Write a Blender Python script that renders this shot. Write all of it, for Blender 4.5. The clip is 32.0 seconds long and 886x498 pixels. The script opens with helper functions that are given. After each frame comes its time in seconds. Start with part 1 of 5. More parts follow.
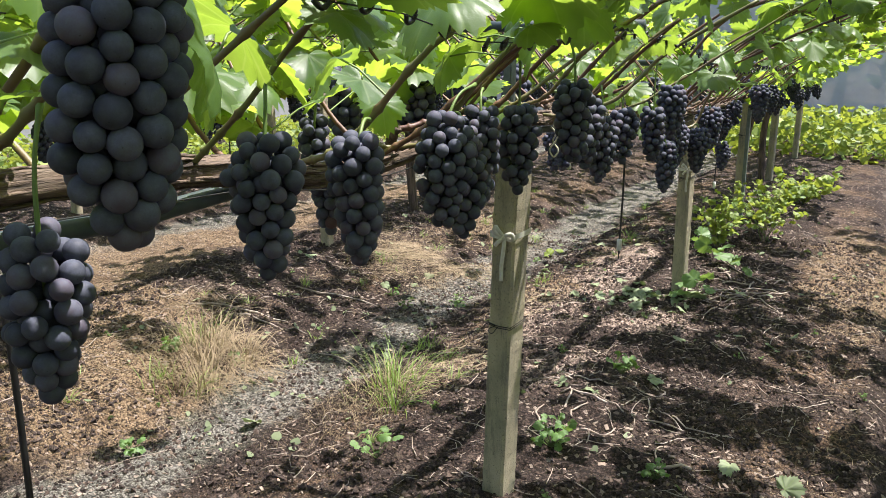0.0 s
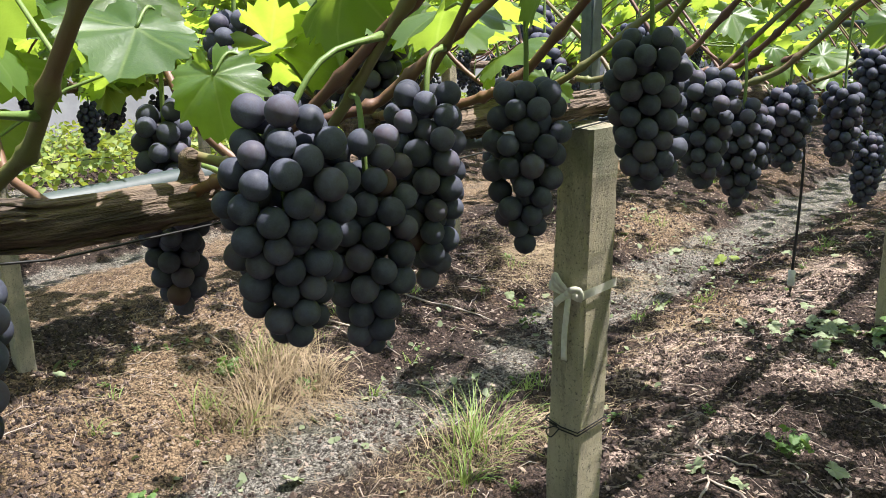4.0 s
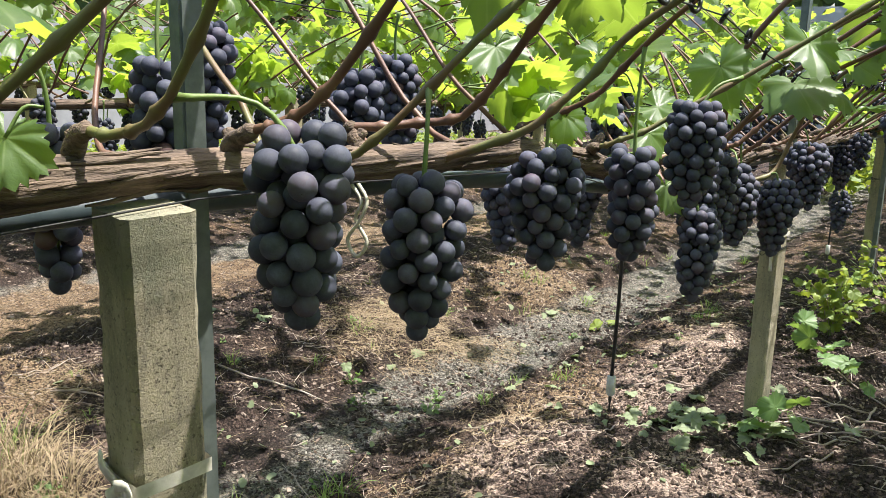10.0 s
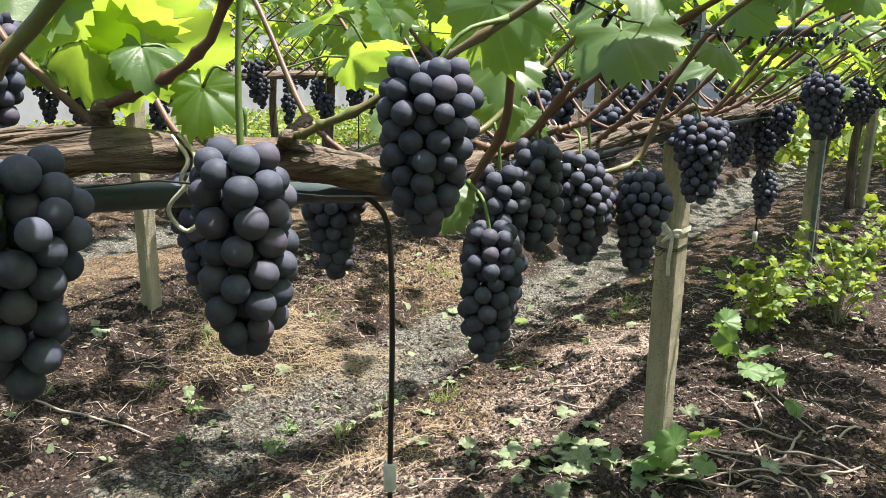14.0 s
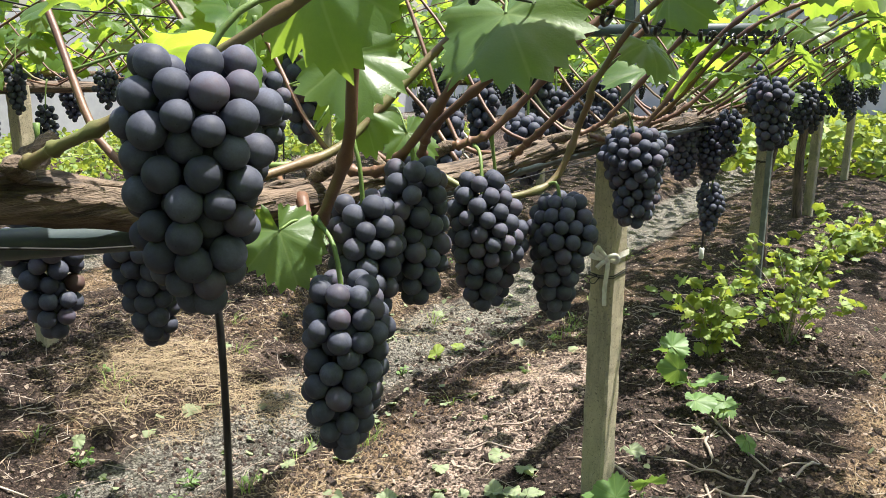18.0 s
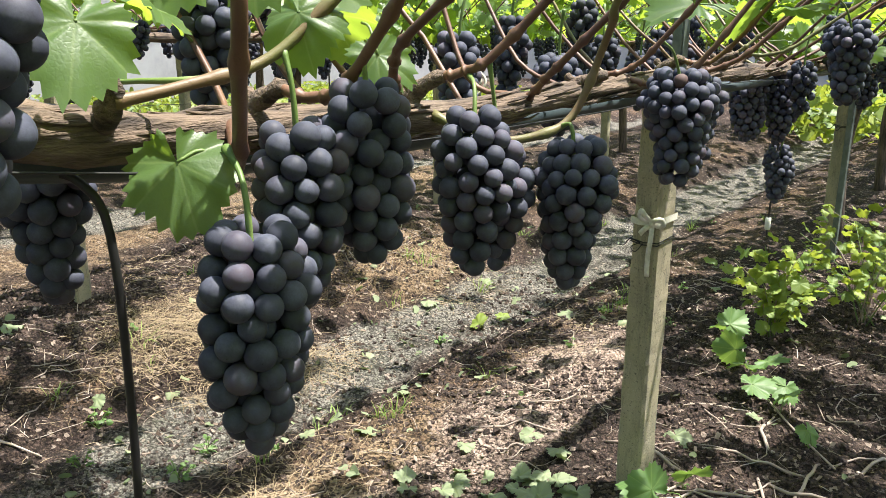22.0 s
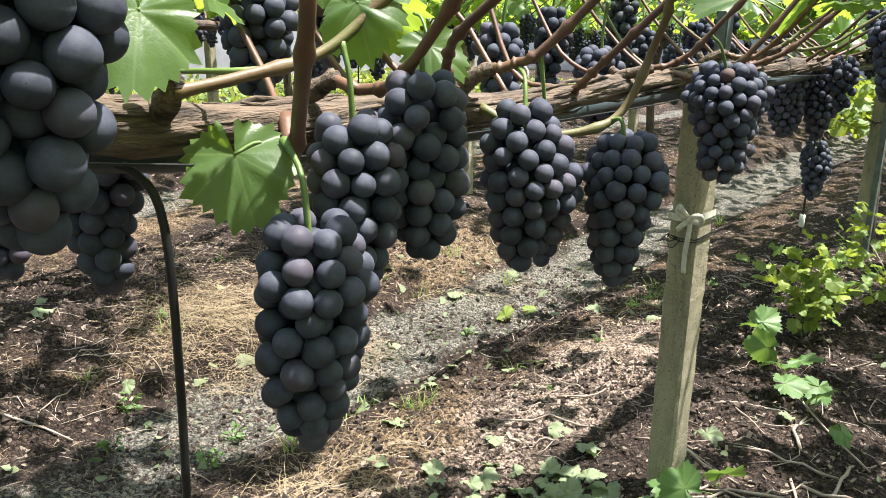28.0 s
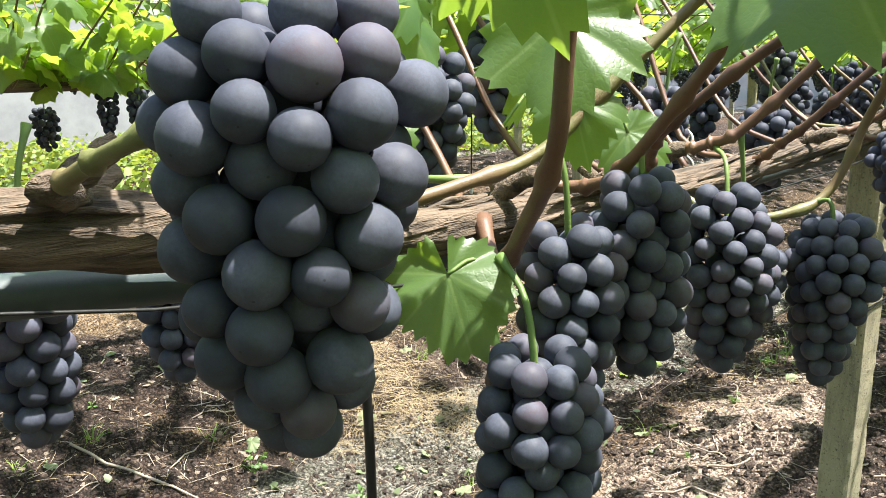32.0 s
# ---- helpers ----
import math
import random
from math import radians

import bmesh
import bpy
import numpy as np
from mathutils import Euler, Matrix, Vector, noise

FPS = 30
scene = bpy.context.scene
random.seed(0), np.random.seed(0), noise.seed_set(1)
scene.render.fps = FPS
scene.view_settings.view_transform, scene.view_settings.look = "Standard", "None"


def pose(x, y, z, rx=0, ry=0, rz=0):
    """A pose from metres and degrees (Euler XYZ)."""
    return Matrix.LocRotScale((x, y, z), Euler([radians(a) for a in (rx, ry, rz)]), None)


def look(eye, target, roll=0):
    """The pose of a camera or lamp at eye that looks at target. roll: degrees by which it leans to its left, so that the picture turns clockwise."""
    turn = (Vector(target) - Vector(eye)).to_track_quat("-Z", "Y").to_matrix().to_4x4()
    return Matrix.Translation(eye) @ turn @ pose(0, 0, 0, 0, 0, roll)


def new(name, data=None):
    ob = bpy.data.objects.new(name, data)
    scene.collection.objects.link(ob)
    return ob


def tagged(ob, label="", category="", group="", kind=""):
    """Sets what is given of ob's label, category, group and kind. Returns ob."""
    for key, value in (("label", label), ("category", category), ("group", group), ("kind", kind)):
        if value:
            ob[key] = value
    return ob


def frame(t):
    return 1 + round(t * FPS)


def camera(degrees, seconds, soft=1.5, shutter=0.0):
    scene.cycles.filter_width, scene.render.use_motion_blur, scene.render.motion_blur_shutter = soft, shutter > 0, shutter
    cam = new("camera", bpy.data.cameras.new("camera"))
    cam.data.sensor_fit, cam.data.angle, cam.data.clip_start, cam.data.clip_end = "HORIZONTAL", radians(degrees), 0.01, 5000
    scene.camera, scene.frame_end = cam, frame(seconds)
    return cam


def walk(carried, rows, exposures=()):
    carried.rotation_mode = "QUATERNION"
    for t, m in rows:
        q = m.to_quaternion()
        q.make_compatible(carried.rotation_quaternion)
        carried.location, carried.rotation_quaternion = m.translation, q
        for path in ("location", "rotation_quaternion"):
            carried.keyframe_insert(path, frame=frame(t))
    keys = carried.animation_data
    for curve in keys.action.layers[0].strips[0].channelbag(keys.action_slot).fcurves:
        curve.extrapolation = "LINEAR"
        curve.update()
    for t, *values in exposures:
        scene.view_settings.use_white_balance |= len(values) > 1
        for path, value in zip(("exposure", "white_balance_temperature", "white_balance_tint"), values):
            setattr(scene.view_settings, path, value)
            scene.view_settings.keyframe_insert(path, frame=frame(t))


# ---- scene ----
cam = camera(54.6, 32.0, soft=0.5)
METRES, EYE, TILT, LEAN, TURN = 3.45, 1.5, 0.0, 0.0, 26.5
ROWS = [
    (0.0, 0.0, 0.0, 0.0, 0.05, -13.69, -0.23),
    (0.5, 0.0214, 0.0373, 0.0033, 0.39, -13.46, -0.5),
    (1.0, 0.0385, 0.0684, 0.003, 1.36, -13.19, -0.5),
    (1.5, 0.0574, 0.123, -0.0027, 3.36, -13.48, -0.27),
    (2.0, 0.0633, 0.1726, -0.008, 5.74, -14.09, -0.06),
    (2.5, 0.0671, 0.1952, -0.0094, 7.58, -14.65, 0.2),
    (3.0, 0.0732, 0.2139, -0.0148, 9.19, -14.8, 0.56),
    (3.5, 0.0773, 0.2396, -0.0178, 10.87, -14.9, 0.78),
    (4.0, 0.0806, 0.2584, -0.0191, 12.73, -15.1, 0.94),
    (4.5, 0.0875, 0.2866, -0.0256, 14.76, -15.44, 1.14),
    (6.5, 0.0984, 0.3129, -0.0271, 18.35, -14.97, -0.37),
    (7.0, 0.1033, 0.3197, -0.0246, 17.6, -14.38, -0.85),
    (7.5, 0.1129, 0.3338, -0.0223, 16.05, -13.76, -1.42),
    (8.0, 0.1263, 0.3496, -0.018, 14.03, -13.37, -1.96),
    (8.5, 0.1349, 0.3575, -0.0162, 12.12, -12.94, -2.01),
    (9.0, 0.1515, 0.3856, -0.021, 10.44, -12.56, -1.85),
    (9.5, 0.1659, 0.4194, -0.0237, 9.37, -12.6, -1.54),
    (10.0, 0.1772, 0.4544, -0.0259, 8.51, -12.63, -1.42),
    (10.5, 0.1842, 0.4724, -0.0252, 7.39, -12.77, -1.49),
    (11.0, 0.1911, 0.487, -0.0288, 6.3, -13.0, -1.5),
    (11.5, 0.2082, 0.5121, -0.0381, 5.82, -13.16, -1.28),
    (12.0, 0.2285, 0.5525, -0.0382, 5.54, -13.3, -0.94),
    (12.5, 0.251, 0.5897, -0.0364, 5.65, -13.47, -0.64),
    (13.0, 0.2629, 0.6176, -0.0352, 5.93, -13.88, -0.69),
    (13.5, 0.2693, 0.6339, -0.0358, 6.12, -14.31, -0.73),
    (15.5, 0.2886, 0.7165, -0.0378, 5.52, -14.18, -0.41),
    (16.0, 0.291, 0.7247, -0.0367, 5.05, -14.18, -0.59),
    (16.5, 0.2954, 0.7254, -0.0367, 4.55, -14.17, -0.6),
    (17.0, 0.302, 0.7245, -0.0368, 4.04, -14.08, -0.57),
    (17.5, 0.3042, 0.7314, -0.0391, 3.4, -13.91, -0.58),
    (18.0, 0.3019, 0.747, -0.0439, 2.88, -13.59, -0.38),
    (18.5, 0.3101, 0.762, -0.0504, 3.34, -13.45, 0.02),
    (19.0, 0.32, 0.7842, -0.0541, 4.46, -13.66, 0.3),
    (19.5, 0.3266, 0.7953, -0.0545, 5.29, -13.82, 0.29),
    (20.0, 0.3327, 0.8032, -0.0525, 5.93, -13.92, 0.04),
    (20.5, 0.3359, 0.81, -0.0511, 6.69, -14.23, -0.16),
    (21.0, 0.3375, 0.8126, -0.0539, 7.4, -14.81, -0.25),
    (21.5, 0.3329, 0.8124, -0.0624, 7.72, -15.36, -0.42),
    (22.0, 0.3298, 0.8083, -0.0643, 7.67, -15.74, -0.6),
    (22.5, 0.3279, 0.807, -0.0642, 7.61, -15.94, -0.74),
    (23.0, 0.3259, 0.8067, -0.0633, 7.68, -16.15, -0.97),
    (23.5, 0.3248, 0.8075, -0.0641, 7.77, -16.32, -1.21),
    (24.0, 0.3228, 0.8082, -0.066, 7.83, -16.47, -1.29),
    (24.5, 0.324, 0.8087, -0.0672, 7.89, -16.66, -1.3),
    (25.0, 0.3243, 0.8083, -0.0681, 8.14, -16.83, -1.27),
    (25.5, 0.322, 0.8107, -0.0683, 8.57, -16.93, -1.28),
    (27.5, 0.3209, 0.8126, -0.064, 9.15, -16.4, -1.16),
    (28.0, 0.3198, 0.8111, -0.0638, 9.25, -16.44, -1.17),
    (28.5, 0.3181, 0.8116, -0.0643, 9.42, -16.56, -1.1),
    (29.0, 0.316, 0.8107, -0.0637, 9.56, -16.54, -1.08),
    (29.5, 0.3146, 0.8073, -0.0597, 9.8, -16.34, -1.11),
    (30.0, 0.307, 0.8076, -0.0572, 10.54, -15.91, -0.73),
    (30.5, 0.2952, 0.8151, -0.0565, 11.88, -15.17, 0.0),
    (31.0, 0.2886, 0.8258, -0.0543, 13.31, -14.53, 0.54),
    (31.5, 0.2886, 0.8291, -0.054, 14.4, -14.2, 0.77),
    (32.0, 0.2852, 0.8319, -0.0509, 15.32, -14.04, 0.74),
]
walk(cam, [(t, pose(0, 0, EYE, TILT, LEAN, TURN) @ pose(METRES * x, METRES * y, METRES * z, 90 + pitch, roll, yaw)) for t, x, y, z, yaw, pitch, roll in ROWS], [(t, stops, kelvin, tint) for t, stops, kelvin, tint in (
    (0.0, 1.35, 6250, 15.5), (2.0, 1.3, 6200, 16), (4.5, 1.45, 6150, 15.5), (6.5, 1.82, 6050, 14.5), (8.0, 1.76, 6150, 14), (9.0, 1.68, 6250, 13.5), (10.0, 1.40, 6300, 13), (11.0, 1.32, 6250, 13),
    (12.0, 1.62, 6120, 13), (13.0, 1.45, 6280, 11.5), (16.0, 1.46, 6360, 10.5), (19.0, 1.49, 6400, 10.5), (25.0, 1.60, 6320, 11), (29.5, 1.65, 6240, 9.5), (31.0, 1.80, 6180, 8), (32.0, 1.84, 6350, 7))])

SUN_DIR = Vector((0.24, 0.20, 0.95)).normalized()      # towards the sun

# ---------------------------------------------------------------- world and sun
world = bpy.data.worlds.new("sky")
scene.world = world
world.use_nodes = True
wn = world.node_tree
sky = wn.nodes.new("ShaderNodeTexSky")
sky.sky_type, sky.sun_disc = "NISHITA", False
sky.sun_elevation = math.asin(SUN_DIR.z)
sky.sun_rotation = math.atan2(SUN_DIR.x, SUN_DIR.y)
sky.dust_density, sky.air_density = 2.5, 1.2
wn.links.new(sky.outputs[0], wn.nodes["Background"].inputs[0])
wn.nodes["Background"].inputs[1].default_value = 0.09
sun_data = bpy.data.lights.new("sun", "SUN")
sun_data.energy, sun_data.angle, sun_data.color = 5.0, radians(0.8), (1.0, 0.95, 0.86)
sun_ob = new("sun", sun_data)
sun_ob.matrix_world = look((0, 0, 12), Vector((0, 0, 12)) - SUN_DIR)


# ---------------------------------------------------------------- materials
class Nodes:
    """Short-hand for building a node material."""

    def __init__(self, name):
        self.mat = bpy.data.materials.new(name)
        self.mat.use_nodes = True
        self.tree = self.mat.node_tree
        self.bsdf = self.tree.nodes["Principled BSDF"]
        self.out = self.tree.nodes["Material Output"]
        self.co = self.add("ShaderNodeTexCoord")
        self.geo = self.add("ShaderNodeNewGeometry")

    def add(self, kind, **props):
        n = self.tree.nodes.new(kind)
        for k, v in props.items():
            setattr(n, k, v)
        return n

    def put(self, value, socket):
        if isinstance(value, bpy.types.NodeSocket):
            self.tree.links.new(value, socket)
        elif isinstance(value, (tuple, list)) and len(value) == 3 and socket.type == "RGBA":
            socket.default_value = (*value, 1)
        else:
            socket.default_value = value

    def noise(self, scale, detail=4, rough=0.6, vec=None, dist=0.0):
        n = self.add("ShaderNodeTexNoise")
        self.put(vec or self.geo.outputs["Position"], n.inputs["Vector"])
        for k, v in (("Scale", scale), ("Detail", detail), ("Roughness", rough), ("Distortion", dist)):
            n.inputs[k].default_value = v
        return n.outputs["Fac"]

    def voronoi(self, scale, feature="F1", vec=None, out="Distance"):
        n = self.add("ShaderNodeTexVoronoi", feature=feature)
        self.put(vec or self.geo.outputs["Position"], n.inputs["Vector"])
        n.inputs["Scale"].default_value = scale
        return n.outputs[out]

    def ramp(self, fac, lo, hi, a=0.0, b=1.0):
        n = self.add("ShaderNodeMapRange", interpolation_type="SMOOTHSTEP")
        for v, s in zip((fac, lo, hi, a, b), n.inputs):
            self.put(v, s)
        return n.outputs[0]

    def mix(self, fac, a, b):
        n = self.add("ShaderNodeMix", data_type="RGBA")
        self.put(fac, n.inputs[0]), self.put(a, n.inputs[6]), self.put(b, n.inputs[7])
        return n.outputs[2]

    def math(self, op, a, b=0.0, c=0.0):
        n = self.add("ShaderNodeMath", operation=op)
        for v, s in zip((a, b, c), n.inputs):
            self.put(v, s)
        return n.outputs[0]

    def stretch(self, sx, sy, sz, src=None):
        n = self.add("ShaderNodeMapping")
        self.put(src or self.geo.outputs["Position"], n.inputs[0])
        n.inputs["Scale"].default_value = (sx, sy, sz)
        return n.outputs[0]

    def axis(self, src, i):
        n = self.add("ShaderNodeSeparateXYZ")
        self.put(src, n.inputs[0])
        return n.outputs[i]

    def bump(self, height, strength=0.5, distance=0.01):
        n = self.add("ShaderNodeBump")
        n.inputs["Strength"].default_value, n.inputs["Distance"].default_value = strength, distance
        self.put(height, n.inputs["Height"])
        self.put(n.outputs[0], self.bsdf.inputs["Normal"])

    def set(self, **kw):
        for k, v in kw.items():
            self.put(v, self.bsdf.inputs[k.replace("_", " ")])
        return self

    def rnd(self):
        return self.add("ShaderNodeObjectInfo").outputs["Random"]

    def island(self):
        return self.geo.outputs["Random Per Island"]


def berry_material(name, base, bloom, tint, far=False):
    n = Nodes(name)
    r = n.island() if far else n.rnd()
    obj = n.co.outputs["Object"]
    patch = n.noise(60, 3, 0.6) if far else n.noise(48, 4, 0.65)
    fine = n.noise(700, 3, 0.7)
    amount = n.math("MULTIPLY", n.ramp(patch, 0.3, 0.75, 0.35, 1.0), n.ramp(fine, 0.25, 0.7, 0.7, 1.0))
    hue = n.mix(n.ramp(r, 0.62, 1.0), base, tint)
    col = n.mix(n.math("MULTIPLY", amount, n.ramp(r, 0.0, 0.6, 0.6, 1.0)), hue, bloom)
    if not far:
        dot = n.ramp(n.axis(obj, 2), 0.01281, 0.01286, 1.0, 0.45)
        col = n.mix(dot, (0.006, 0.005, 0.004), col)
    n.set(Base_Color=col, Roughness=n.ramp(amount, 0.2, 0.9, 0.55, 0.82), Specular_IOR_Level=0.28)
    n.bump(fine, 0.05, 0.001)
    return n.mat


BERRY = berry_material("berry_skin", (0.017, 0.018, 0.028), (0.104, 0.114, 0.158), (0.066, 0.038, 0.050))
BERRY_FAR = berry_material("berry_skin_far", (0.014, 0.015, 0.022), (0.070, 0.080, 0.108), (0.038, 0.020, 0.026), True)
BERRY_RED = berry_material("berry_skin_red", (0.065, 0.032, 0.030), (0.115, 0.085, 0.080), (0.09, 0.04, 0.032))
BERRY_GREEN = berry_material("berry_skin_green", (0.16, 0.24, 0.035), (0.25, 0.30, 0.10), (0.30, 0.24, 0.05))


def stem_material(name, a, b, c, scale=40):
    n = Nodes(name)
    big = n.noise(9, 3)
    col = n.mix(n.ramp(big, 0.35, 0.65), a, b)
    col = n.mix(n.ramp(n.noise(scale * 4, 4, 0.7), 0.55, 0.8, 0, 0.7), col, c)
    n.set(Base_Color=col, Roughness=0.5)
    n.bump(n.noise(scale * 6, 4, 0.7), 0.25, 0.002)
    return n.mat


STALK = stem_material("green_stalk", (0.10, 0.165, 0.036), (0.15, 0.215, 0.058), (0.15, 0.12, 0.05))
CANE = stem_material("brown_cane", (0.10, 0.048, 0.032), (0.16, 0.085, 0.048), (0.06, 0.035, 0.025))
CANE_GREEN = stem_material("half_ripe_cane", (0.14, 0.15, 0.048), (0.15, 0.095, 0.048), (0.09, 0.058, 0.032))
TWIG = stem_material("dry_twig", (0.26, 0.20, 0.16), (0.36, 0.30, 0.25), (0.14, 0.10, 0.08))


def bark_material():
    n = Nodes("stringy_bark")
    v = n.stretch(1, 0.09, 1)
    strip = n.noise(85, 5, 0.65, v)
    lump = n.noise(14, 3)
    col = n.mix(n.ramp(strip, 0.32, 0.62), (0.032, 0.023, 0.017), (0.165, 0.118, 0.083))
    col = n.mix(n.ramp(lump, 0.45, 0.75, 0, 0.5), col, (0.22, 0.17, 0.125))
    n.set(Base_Color=col, Roughness=0.9)
    n.bump(strip, 1.0, 0.012)
    return n.mat


BARK = bark_material()


def trunk_material():
    n = Nodes("trunk_bark")
    strip = n.noise(60, 5, 0.65, n.stretch(1, 1, 0.12))
    n.set(Base_Color=n.mix(n.ramp(strip, 0.35, 0.65), (0.035, 0.026, 0.02), (0.14, 0.10, 0.075)), Roughness=0.9)
    n.bump(strip, 1.0, 0.012)
    return n.mat


TRUNK = trunk_material()


def concrete_material():
    n = Nodes("weathered_concrete")
    stain = n.noise(9, 5, 0.65, n.stretch(1, 1, 0.35))
    col = n.mix(n.ramp(stain, 0.35, 0.7), (0.40, 0.345, 0.235), (0.255, 0.23, 0.16))
    col = n.mix(n.ramp(n.noise(22, 6, 0.75, n.stretch(1, 1, 0.18)), 0.50, 0.66, 0, 0.65), col, (0.15, 0.14, 0.105))
    col = n.mix(n.ramp(n.noise(170, 4, 0.75), 0.54, 0.68, 0, 0.85), col, (0.08, 0.07, 0.048))
    col = n.mix(n.ramp(n.noise(420, 3, 0.7), 0.56, 0.66, 0, 0.5), col, (0.50, 0.45, 0.35))
    col = n.mix(n.ramp(n.noise(4, 4, 0.65), 0.50, 0.68, 0, 0.65), col, (0.135, 0.15, 0.10))
    n.set(Base_Color=col, Roughness=0.92)
    n.bump(n.math("ADD", n.noise(340, 4, 0.7), n.math("MULTIPLY", n.ramp(n.noise(170, 4, 0.75), 0.54, 0.68), -1.2)), 0.7, 0.004)
    return n.mat


CONCRETE = concrete_material()


def plain(name, col, rough=0.5, metal=0.0, second=None, scale=20, bump=0.15):
    n = Nodes(name)
    second = second or tuple(c * 0.65 for c in col)
    n.set(Base_Color=n.mix(n.ramp(n.noise(scale, 5, 0.65), 0.35, 0.7), col, second), Roughness=rough, Metallic=metal)
    n.bump(n.noise(scale * 9, 4, 0.7), bump, 0.002)
    return n.mat


STEEL = plain("galvanised_steel", (0.15, 0.175, 0.165), 0.5, 0.25, (0.09, 0.11, 0.10), 25)
PIPE = plain("dark_water_pipe", (0.030, 0.046, 0.050), 0.5, 0.0, (0.055, 0.072, 0.075), 12)
HOSE = plain("black_hose", (0.010, 0.010, 0.011), 0.45, 0.0, (0.02, 0.02, 0.02))
WIRE = plain("dark_wire", (0.02, 0.02, 0.02), 0.5, 0.3)
RIBBON = plain("white_cloth_tape", (0.62, 0.60, 0.52), 0.75, 0.0, (0.48, 0.46, 0.38), 60)
CORD = plain("pale_cord", (0.55, 0.53, 0.42), 0.8, 0.0, (0.42, 0.40, 0.30), 90)
WEIGHT = plain("white_plastic", (0.60, 0.60, 0.55), 0.5, 0.0, (0.45, 0.45, 0.40), 40)
CLIP = plain("black_plastic_clip", (0.012, 0.012, 0.013), 0.35)


def leaf_material(name, dark, light, glow, shine=0.42, share=0.5, island=True):
    n = Nodes(name)
    r = n.island() if island else n.rnd()
    big = n.noise(5, 3)
    col = n.mix(n.ramp(r, 0.1, 0.9), dark, light)
    col = n.mix(n.ramp(big, 0.35, 0.7, 0, 0.4), col, tuple(c * 1.25 for c in light))
    uv = n.axis(n.co.outputs["UV"], 0)
    col = n.mix(n.ramp(uv, 0.003, 0.016, 0.5, 0.0), col, (0.20, 0.28, 0.09))
    tr = n.mix(n.ramp(r, 0.0, 1.0), glow, tuple(c * 0.7 for c in glow))
    tr = n.mix(n.ramp(uv, 0.003, 0.016, 0.35, 0.0), tr, (0.42, 0.52, 0.12))
    net = n.voronoi(210, "DISTANCE_TO_EDGE")
    col = n.mix(n.ramp(net, 0.02, 0.12, 0.16, 0.0), col, (0.14, 0.22, 0.06))
    tr = n.mix(n.ramp(n.noise(16, 4, 0.65), 0.35, 0.7, 0.0, 0.35), tr, (0.16, 0.30, 0.02))
    n.set(Base_Color=col, Roughness=n.ramp(n.noise(30, 3), 0.3, 0.7, shine, shine + 0.14), Specular_IOR_Level=0.65)
    h = n.math("ADD", n.ramp(uv, 0.0, 0.05, -1.0, 0.0), n.math("ADD", n.math("MULTIPLY", n.noise(90, 3, 0.6), 0.8), n.ramp(net, 0.0, 0.2, -0.12, 0.0)))
    n.bump(h, 0.16, 0.004)
    t = n.add("ShaderNodeBsdfTranslucent")
    n.put(tr, t.inputs[0])
    m = n.add("ShaderNodeMixShader")
    m.inputs[0].default_value = share
    n.put(n.bsdf.outputs[0], m.inputs[1]), n.put(t.outputs[0], m.inputs[2]), n.put(m.outputs[0], n.out.inputs[0])
    return n.mat


LEAF = leaf_material("vine_leaf", (0.042, 0.092, 0.026), (0.095, 0.175, 0.046), (0.50, 0.67, 0.065), 0.38, 0.58)
LEAF_ONE = leaf_material("vine_leaf_near", (0.044, 0.095, 0.030), (0.090, 0.160, 0.046), (0.42, 0.60, 0.06), 0.38, 0.48, False)
LEAF_YELLOW = leaf_material("weed_leaf", (0.065, 0.14, 0.028), (0.25, 0.31, 0.05), (0.48, 0.54, 0.06), 0.5, 0.4)
WEED = leaf_material("ground_weed", (0.055, 0.12, 0.03), (0.11, 0.20, 0.055), (0.30, 0.45, 0.08), 0.5, 0.35)
GRASS = leaf_material("grass_blade", (0.09, 0.17, 0.03), (0.20, 0.28, 0.06), (0.35, 0.50, 0.08), 0.55, 0.35)
DRY = leaf_material("dry_straw", (0.17, 0.115, 0.068), (0.36, 0.27, 0.17), (0.30, 0.22, 0.12), 0.7, 0.12)
FALLEN = leaf_material("fallen_leaf", (0.095, 0.12, 0.062), (0.22, 0.26, 0.145), (0.24, 0.29, 0.10), 0.6, 0.2)


